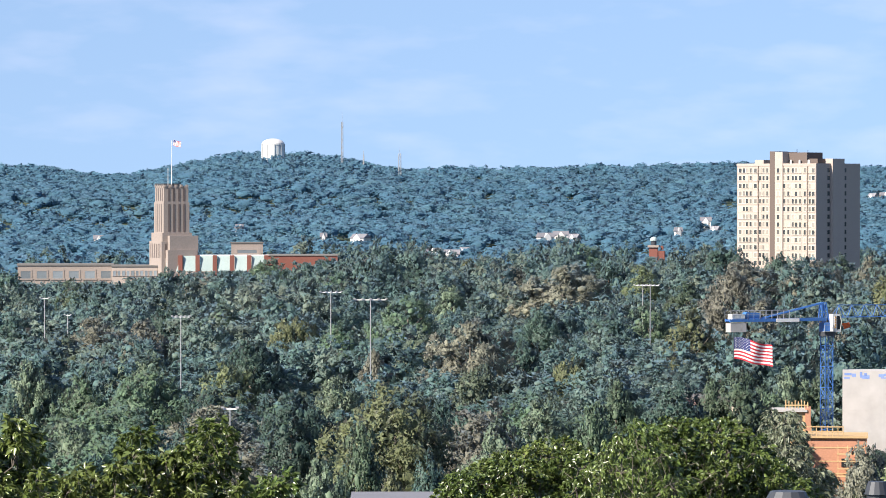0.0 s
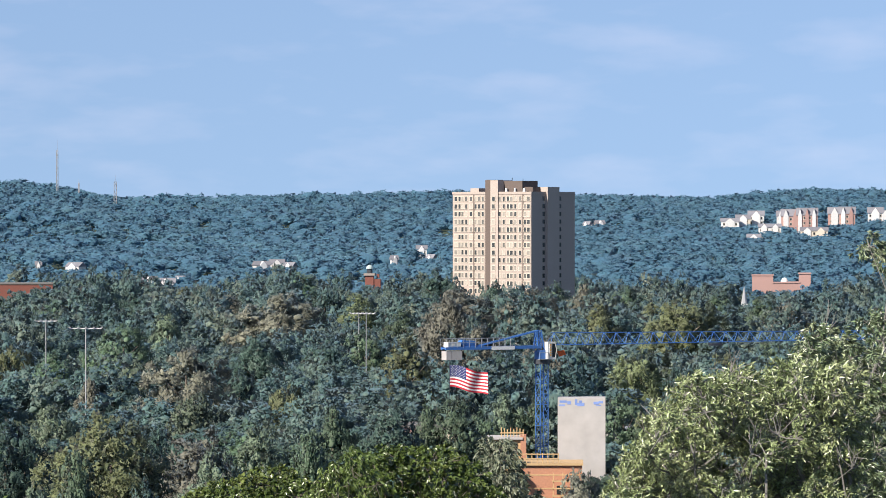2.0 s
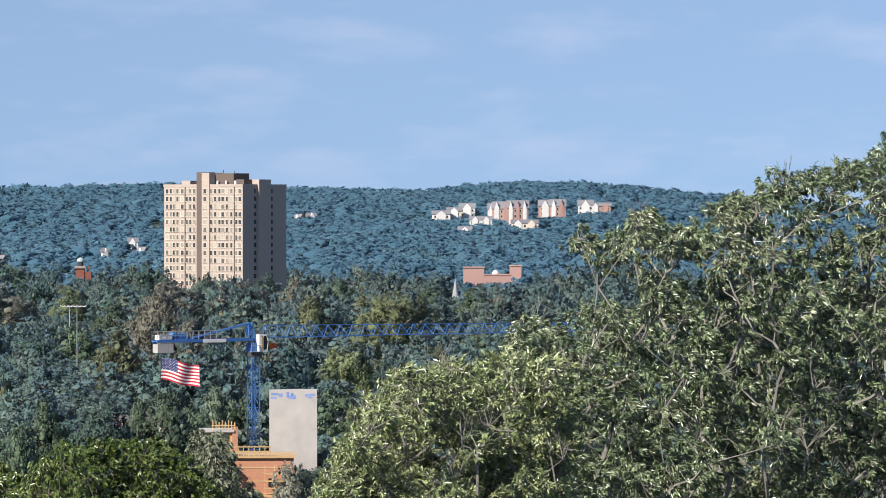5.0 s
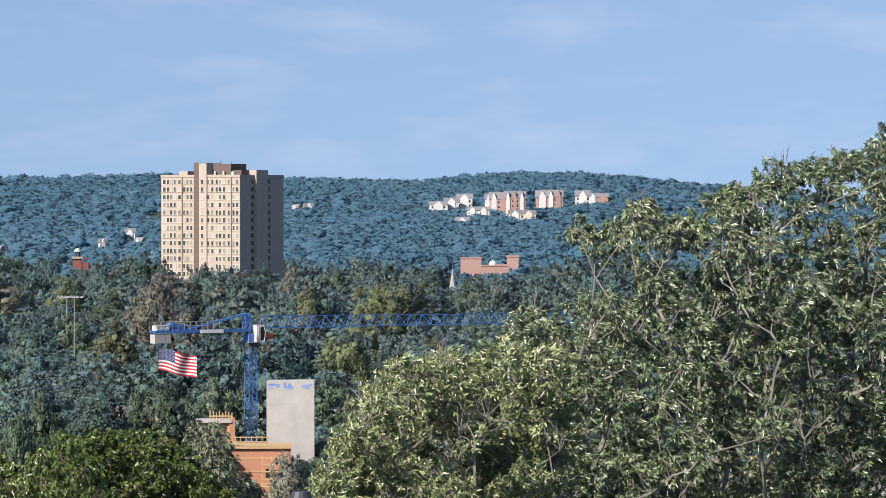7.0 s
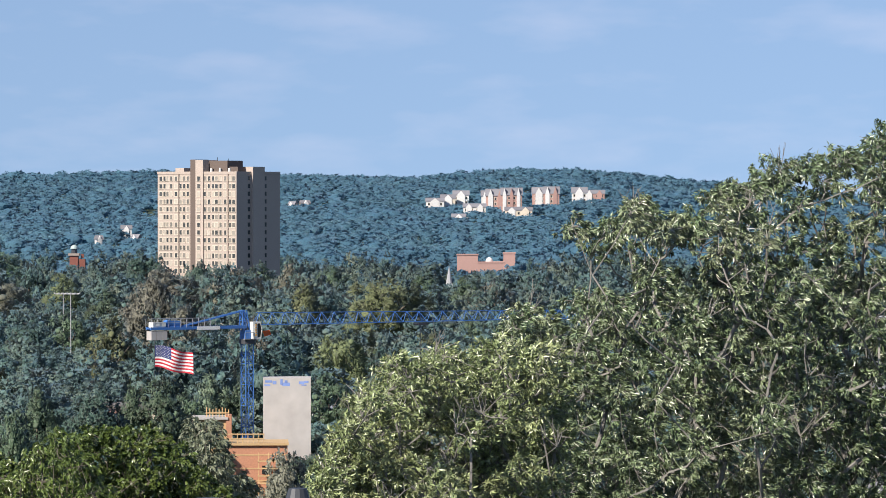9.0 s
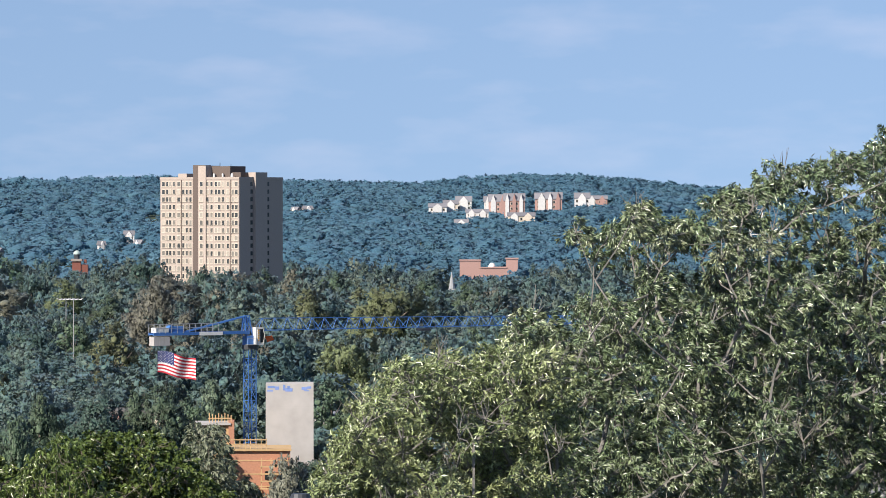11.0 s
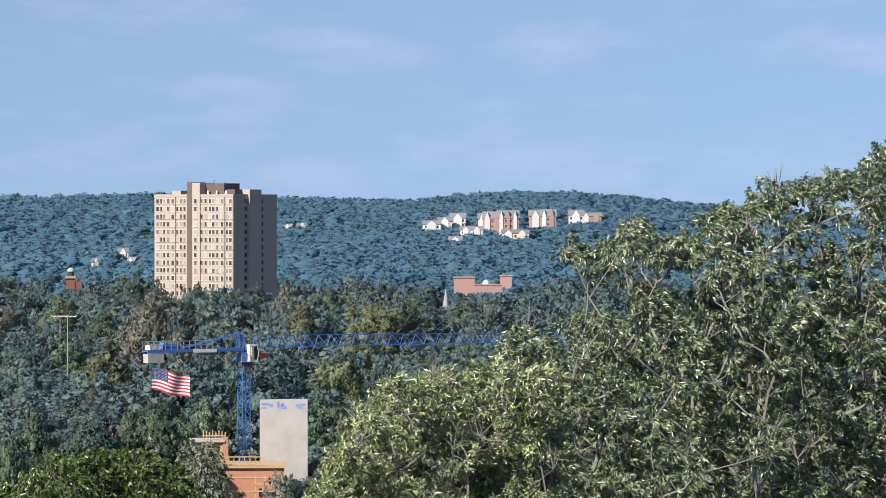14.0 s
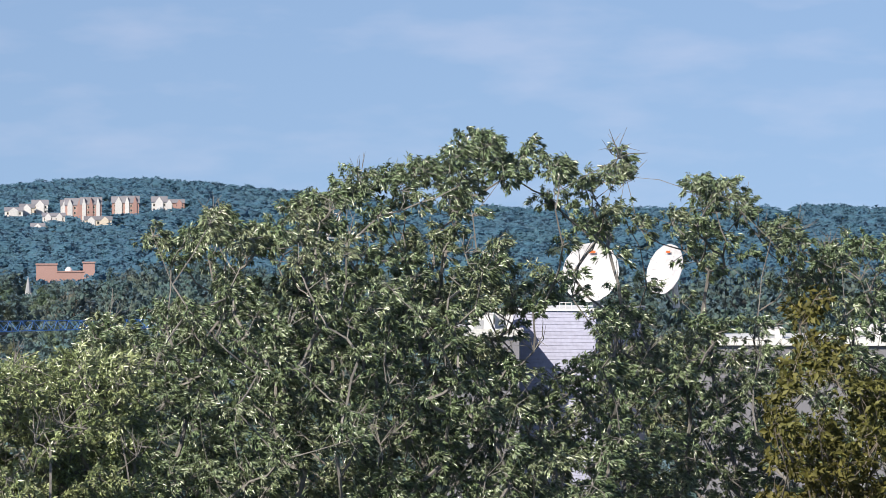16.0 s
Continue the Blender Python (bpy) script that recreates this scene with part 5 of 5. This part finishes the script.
def dish_building():
    d = 300.0
    k = d / FOCAL
    c = at(1800, 540, d)
    zb = gz(at(1800, 350, d)) - 1
    h = c.z - zb
    ob = thing("metal_sided_building", (c.x, c.y, zb), "grey building with ribbed metal siding and rooftop plant", "building", turn=-8)
    a = radians(18)
    w1, w2 = 150 * k / math.cos(a), 185 * k / math.cos(radians(50))
    r1 = Matrix.Rotation(-a, 4, "Z")
    part("wall", Geo().box(-w1, .06, 0, 0, w2, h), "siding", ob).matrix_basis = r1
    laps = int(h / .25)
    for i in range(laps):
        z0, z1 = h - (i + 1) * .25, h - i * .25
        g = Geo().add([(-w1, .06, z1), (.05, .06, z1), (.05, .03, z0 + .02), (-w1, .03, z0 + .02), (-w1, .06, z0), (.05, .06, z0)], [(3, 2, 1, 0), (4, 5, 2, 3)])
        part("siding_lap", g, "siding", ob).matrix_basis = r1
    part("side_cladding", Geo().box(0, .06, 0, .12, w2, h + .1), "siding", ob).matrix_basis = r1
    part("parapet", Geo().box(-w1 - .1, -.1, h, .2, w2, h + .12), "white_steel", ob).matrix_basis = r1
    rail = Geo()
    for x in (-1.9, -1.45, -1.0):
        rail.beam((x - 1, 1, h), (x - 1, 1, h + .55), .03)
    rail.beam((-2.9, 1, h + .55), (-2.0, 1, h + .55), .03)
    part("guard_rail", rail, "white_steel", ob).matrix_basis = r1
    fz = lambda v: at(1800, v, d).z
    for u0, u1, v0, v1, dd in ((1578, 1622, 546, 585, 297), (1625, 1656, 538, 582, 299), (2098, 2132, 570, 612, 303), (2238, 2330, 565, 600, 306)):
        p = at((u0 + u1) / 2, v1, dd)
        b = thing("rooftop_unit", p, "white boxed rooftop air handling unit", "air handler", "rooftop units", turn=-6)
        w, hh = (u1 - u0) * dd / FOCAL, (v1 - v0) * dd / FOCAL
        part("casing", Geo().box(-w / 2, 0, 0, w / 2, 2.0, hh).box(-w / 2 - .06, -.06, hh, w / 2 + .06, 2.06, hh + .07), "white", b)
        part("louvre", Geo().box(-w * .3, -.03, hh * .25, w * .1, 0, hh * .75), "grey_steel", b)
    # lower wings that carry the units
    for u0, u1, v, dd in ((1540, 1668, 585, 296), (1985, 2420, 600, 302)):
        facing_box("low_wing", u0, u1, v, dd, 12, "slate", "low dark grey wing with a flat roof", "building", roof_mat="white_steel", base=zb)
    rz = c.z
    p1 = at(1797, 473, 304)
    dish(p1, 54 * 304 / FOCAL, (-.55, -1, .25), "round white panelled satellite dish on a roof", rz - p1.z)
    p2 = at(1930, 468, 309)
    dish(p2, 47 * 309 / FOCAL, (-1, -.62, .35), "white satellite dish turned aside on a roof", rz - p2.z)


dish_building()


# ---- near trees ----
GAPS = [(1797, 475, 52, 50, .92), (1930, 468, 42, 44, .9), (1735, 590, 75, 62, .85), (1600, 560, 50, 25, .8), (1700, 385, 115, 75, .55), (1890, 400, 45, 75, .75), (1840, 330, 40, 50, .5), (2090, 430, 40, 50, .5),
        (1340, 430, 22, 60, .7), (975, 490, 60, 75, .8), (1065, 470, 38, 55, .6), (1150, 440, 30, 40, .5), (1250, 400, 30, 50, .5), (1480, 330, 40, 35, .5), (2115, 585, 25, 22, .85), (1960, 560, 40, 50, .5)]


def near_tree(name, label, d, u0, u1, prof, v_low, n_lobes, lobe_r, leaf, per_twig, twigs, leaf_mat, seed, base_u, bark="bark", droop=.55, wind=.35, depth=1.6, jump=1.0, fork_v=940, catkins=0, fill=1.0, stems=5, gaps=False, ragged=0.0):
    """A tree whose crown lies under the line prof, built of twig clusters that hang on real limbs."""
    g = np.random.default_rng(seed)
    base = at(base_u, 350, d)
    base.z = gz(base)
    ob = thing(name, base, label, "tree")
    b = np.array(base)
    pu, pv = [q[0] for q in prof], [q[1] for q in prof]
    k = d / FOCAL
    cs = []
    guard = 0
    while len(cs) < n_lobes and guard < 30000:
        guard += 1
        u = g.uniform(u0, u1)
        top = np.interp(u, pu, pv) + lobe_r / k * .55
        v = top + (v_low - top) * g.uniform(0, 1) ** fill if g.random() > .14 else top + g.uniform(0, lobe_r / k)
        v += abs(g.normal(0, ragged))
        if v > v_low or (gaps and any(((u - x) / a) ** 2 + ((v - y) / c) ** 2 < 1 and g.random() < q for x, y, a, c, q in GAPS)):
            continue
        p = np.array(at(u, v, d + g.normal(0, depth)))
        if all(np.linalg.norm(p - q) > lobe_r * (.5 if droop < .3 else .72) for q in cs[-150:]):
            cs.append(p)
    cs = np.array(cs) - b
    fork = np.array(at(base_u, fork_v, d)) - b
    pos, parent, stem = [np.array((0, 0, -.6)), fork], [-1, 0], [-1, -1]
    for i in range(stems):
        us = u0 + (u1 - u0) * (i + .5) / stems
        vs = max(np.interp(us, pu, pv) + 160, 1.0 * np.interp(us, pu, pv) * .45 + .55 * fork_v)
        pos.append(np.array(at(base_u + (us - base_u) * .7, vs, d + g.normal(0, depth * .5))) - b)
        parent.append(1)
        stem.append(i)
    lobes_at = []
    for i in np.argsort(cs[:, 2]):
        c = cs[i]
        arr = np.array(pos[1:])
        gap = arr - c
        cost = np.linalg.norm(gap * (1.35, 1.0, 1.0), axis=1) + np.clip(gap[:, 2] + .25, 0, None) * 3.0
        j = int(np.argmin(cost)) + 1
        mid = (pos[j] + c) / 2 + g.normal(0, .045, 3) * np.linalg.norm(c - pos[j]) - np.array((0, 0, .04))
        sid = stem[j] if stem[j] >= 0 else int(g.integers(stems))
        pos += [mid, c]
        parent += [j, len(pos) - 2]
        stem += [sid, sid]
        lobes_at.append(len(pos) - 1)
    load = np.ones(len(pos))
    for i in range(len(pos) - 1, 0, -1):
        load[parent[i]] += load[i]
    thick = np.minimum(.0045 * np.sqrt(load) * jump, .044 * jump)
    trunk, boughs = Geo(), [Geo() for _ in range(stems)]
    trunk.beam(pos[0], pos[1], .16 * jump, .11 * jump, 9)
    for i in range(2, len(pos)):
        boughs[stem[i]].beam(pos[parent[i]], pos[i], min(thick[parent[i]], thick[i] * 1.4), thick[i], 6 if thick[i] > .025 else 4)
    part("trunk", trunk, bark, ob)
    for q in boughs:
        if q.v:
            part("limb", q, bark, ob)
    tw = Geo()
    P, A, N = [], [], []
    cat = Geo()
    for li in lobes_at:
        c = pos[li]
        r = lobe_r * g.uniform(.75, 1.2)
        if bark == "bark_grey" and g.random() < .05:      # a bare spray of dead twigs
            for t in range(6):
                e = c + unit(g.standard_normal(3) + np.array((.3, 0, 1.5))) * r * g.uniform(.9, 1.9)
                h_ = (c + e) / 2 + g.normal(0, .04, 3)
                tw.beam(c, h_, .010, .007, 4)
                tw.beam(h_, e, .007, .003, 4)
                tw.beam(h_, h_ + (e - c) * .35 + g.normal(0, .1, 3), .006, .003, 3)
            continue
        for t in range(twigs):
            o = unit(g.standard_normal(3) + np.array((wind * .5, 0, .25 if droop < .3 else .6)))
            tip = c + o * r * g.uniform(.45, 1.05) * np.array((1, 1, .8))
            if t % 2 == 0:
                tw.beam(c, tip, .008 * jump, .004 * jump, 3)
            m = per_twig
            P.append(tip - o * r * .15 * g.uniform(0, 1, (m, 1)) + g.normal(0, .025 * lobe_r / .4, (m, 3)))
            if droop > .3:                # tufts that arch over and hang
                A.append(o * np.array((.9, .9, .35)) + g.standard_normal((m, 3)) * .34 + np.array((wind * .6, 0, -droop * 1.5)))
                N.append(o * .7 + g.standard_normal((m, 3)) * .55 + np.array((-.25, -.3, .45)))
                continue
            A.append(o * .5 + g.standard_normal((m, 3)) * .6 + np.array((wind, 0, -droop)))
            N.append(g.standard_normal((m, 3)) * .6 + np.array((-.3, -.35, .5)) + o * .3)
            if catkins and g.random() < catkins:
                e = tip + np.array((g.normal(0, .02), 0, -g.uniform(.18, .32)))
                cat.beam(tip, (tip + e) / 2, .006, .014, 5)
                cat.beam((tip + e) / 2, e, .014, .004, 5)
    tagged(part("twig_spray", tw, bark, ob), kind="stuff")
    P, A, N = np.concatenate(P), np.concatenate(A), np.concatenate(N)
    ln = leaf[0] * g.uniform(.6, 1.25, len(P))
    v, f = blades(P, A, N, ln, ln * leaf[1])
    part("crown", big_mesh("crown", v, f), leaf_mat, ob)
    if catkins:
        tagged(part("catkin_spray", cat, "leaf_pale", ob, "pale green hanging catkins"), kind="stuff")
    return ob


LINE = [(540, 900), (590, 790), (640, 700), (690, 640), (760, 612), (880, 590), (930, 530), (975, 455), (998, 363), (1028, 353), (1055, 396), (1090, 386), (1120, 337), (1150, 343), (1175, 391), (1205, 347), (1235, 376), (1275, 309),
        (1330, 326), (1365, 279), (1420, 291), (1480, 247), (1545, 253), (1585, 183), (1612, 196), (1645, 263), (1695, 195), (1725, 231), (1765, 276), (1800, 291), (1850, 234), (1872, 321),
        (1935, 336), (1985, 281), (2050, 289), (2085, 363), (2150, 346), (2185, 421), (2250, 389), (2330, 391), (2420, 411)]
near_tree("ash_tree", "sunlit grey-green tree with drooping narrow leaves", 58, 560, 1000, [(560, 880), (600, 775), (650, 690), (700, 622), (740, 645), (785, 598), (830, 635), (880, 582), (940, 610), (1000, 590)], 930, 430, .28, (.082, .32), 18, 15, "leaf_bright", 11, 850, "bark_grey", droop=.15, depth=1.3, stems=6, ragged=12)
near_tree("ash_tree", "tall ash tree with drooping leaf tufts and bare grey branches", 66, 900, 1850, LINE, 930, 860, .29, (.094, .28), 23, 14, "leaf_near", 12, 1480, "bark_grey", droop=.34, wind=.5, fill=.85, depth=1.8, stems=9, gaps=True, ragged=16)
near_tree("ash_tree", "ash tree with drooping leaf tufts and thin gaps", 70, 1830, 2420, LINE, 930, 380, .31, (.096, .28), 22, 13, "leaf_near", 13, 2080, "bark_grey", droop=.34, wind=.5, fill=.85, depth=1.4, stems=6, gaps=True, ragged=16)
near_tree("ash_tree", "lower ash tree screening the metal-sided building", 74, 1520, 2130, [(1520, 640), (1560, 605), (1650, 600), (1662, 690), (1795, 690), (1815, 590), (1980, 570), (2090, 610), (2130, 640)], 930, 210, .34, (.13, .28), 12, 12, "leaf_near", 21, 1830, "bark_grey", droop=.34, wind=.5, depth=1.0, stems=6)
near_tree("ash_tree", "shaded ash tree standing behind the taller ash", 73, 880, 1560, [(880, 700), (960, 600), (1050, 540), (1200, 500), (1400, 470), (1560, 480)], 930, 300, .36, (.13, .28), 13, 12, "leaf_near", 31, 1200, "bark_grey", droop=.34, wind=.5, depth=.8, stems=6)
near_tree("rusty_tree", "slender tree with rusty orange-green autumn leaves", 30, 2110, 2360, [(2100, 800), (2130, 640), (2160, 540), (2185, 480), (2215, 560), (2260, 640), (2360, 700)], 930, 85, .16, (.06, .5), 8, 11, "leaf_rust", 14, 2220, depth=.4, droop=.3, jump=.45)
MAPLE = [(-240, 900), (-220, 870), (-150, 825), (-90, 812), (-20, 790), (40, 815), (110, 775), (160, 762), (220, 754), (280, 764), (330, 800), (380, 850), (420, 890)]
near_tree("maple_tree", "dense dark green maple with sunlit leaf tips", 80, -235, 415, MAPLE, 930, 360, .33, (.088, .7), 16, 14, "leaf_maple", 15, 150, depth=1.3, droop=.35, wind=.15, stems=6)
near_tree("catkin_shrub", "tall green shrub with pale hanging catkins", 42, 20, 180, [(20, 850), (60, 800), (95, 752), (108, 738), (125, 770), (160, 810), (180, 850)], 930, 60, .17, (.06, .4), 9, 11, "leaf_maple", 16, 100, depth=.4, catkins=.5, jump=.5, stems=3, ragged=14)
near_tree("pale_tree", "pale grey-green tree with a loose crown", 112, 310, 446, [(310, 800), (340, 752), (365, 748), (400, 790), (446, 860)], 930, 55, .5, (.15, .4), 14, 16, "leaf_pale", 17, 400, depth=1.2, stems=3)
near_tree("maple_tree", "young maple shoots with bright sunlit leaves", 55, -945, -590, [(-945, 905), (-915, 862), (-880, 834), (-840, 842), (-815, 850), (-800, 795), (-768, 768), (-758, 792), (-742, 832), (-715, 802), (-688, 800), (-668, 770), (-650, 748), (-622, 754), (-606, 800), (-595, 880), (-590, 900)], 930, 210, .15, (.105, .5), 10, 8, "leaf_maple", 18, -740, depth=.6, droop=.34, wind=.3, jump=.6, ragged=9)
near_tree("maple_tree", "young maple shoots with bright sunlit leaves", 52, -1100, -940, [(-1100, 740), (-1040, 770), (-1005, 790), (-985, 742), (-966, 748), (-952, 800), (-940, 890)], 930, 110, .15, (.105, .5), 10, 8, "leaf_maple", 19, -1020, depth=.6, droop=.34, wind=.3, jump=.6, stems=3, ragged=9)
near_tree("maple_tree", "young maple shoots with bright sunlit leaves", 60, -590, -500, [(-590, 900), (-550, 868), (-520, 850), (-508, 852), (-500, 890)], 930, 34, .15, (.105, .5), 10, 8, "leaf_maple", 20, -540, depth=.4, droop=.34, wind=.3, jump=.5, stems=2, ragged=6)


# ---- close by, at the foot of the view ----
for u, v, w in ((533, 870, 46), (376, 888, 88)):
    p = at(u, v, 20.0)
    zb = gz(p)
    ob = thing("vent_pipe", (p.x, p.y, zb), "dull grey metal vent pipe close to the lookout", "pipe", "vent pipes")
    r = w * 20 / FOCAL / 2
    part("pipe", Geo().beam((0, 0, -.3), (0, 0, p.z - zb - .06), r * .8, r * .8, 14), "dark_steel", ob)
    part("cap", Geo().beam((0, 0, p.z - zb - .06), (0, 0, p.z - zb), r, r * .7, 14), "dark_steel", ob)
flat = facing_box("flat_roof_house", -392, -238, 914, 392, 10, "trim", "low pale building with a flat roof under the trees", "building", roof_mat="slate", base=-2.5, wins=6, win_h=1.2)
for i in range(4):
    x = -3.8 + i * 2.3
    part("roof_vent", Geo().beam((x, 1, 14.2 + .9), (x, 1, 14.2 + 2.6), .12, .12, 8), "white_steel", flat)
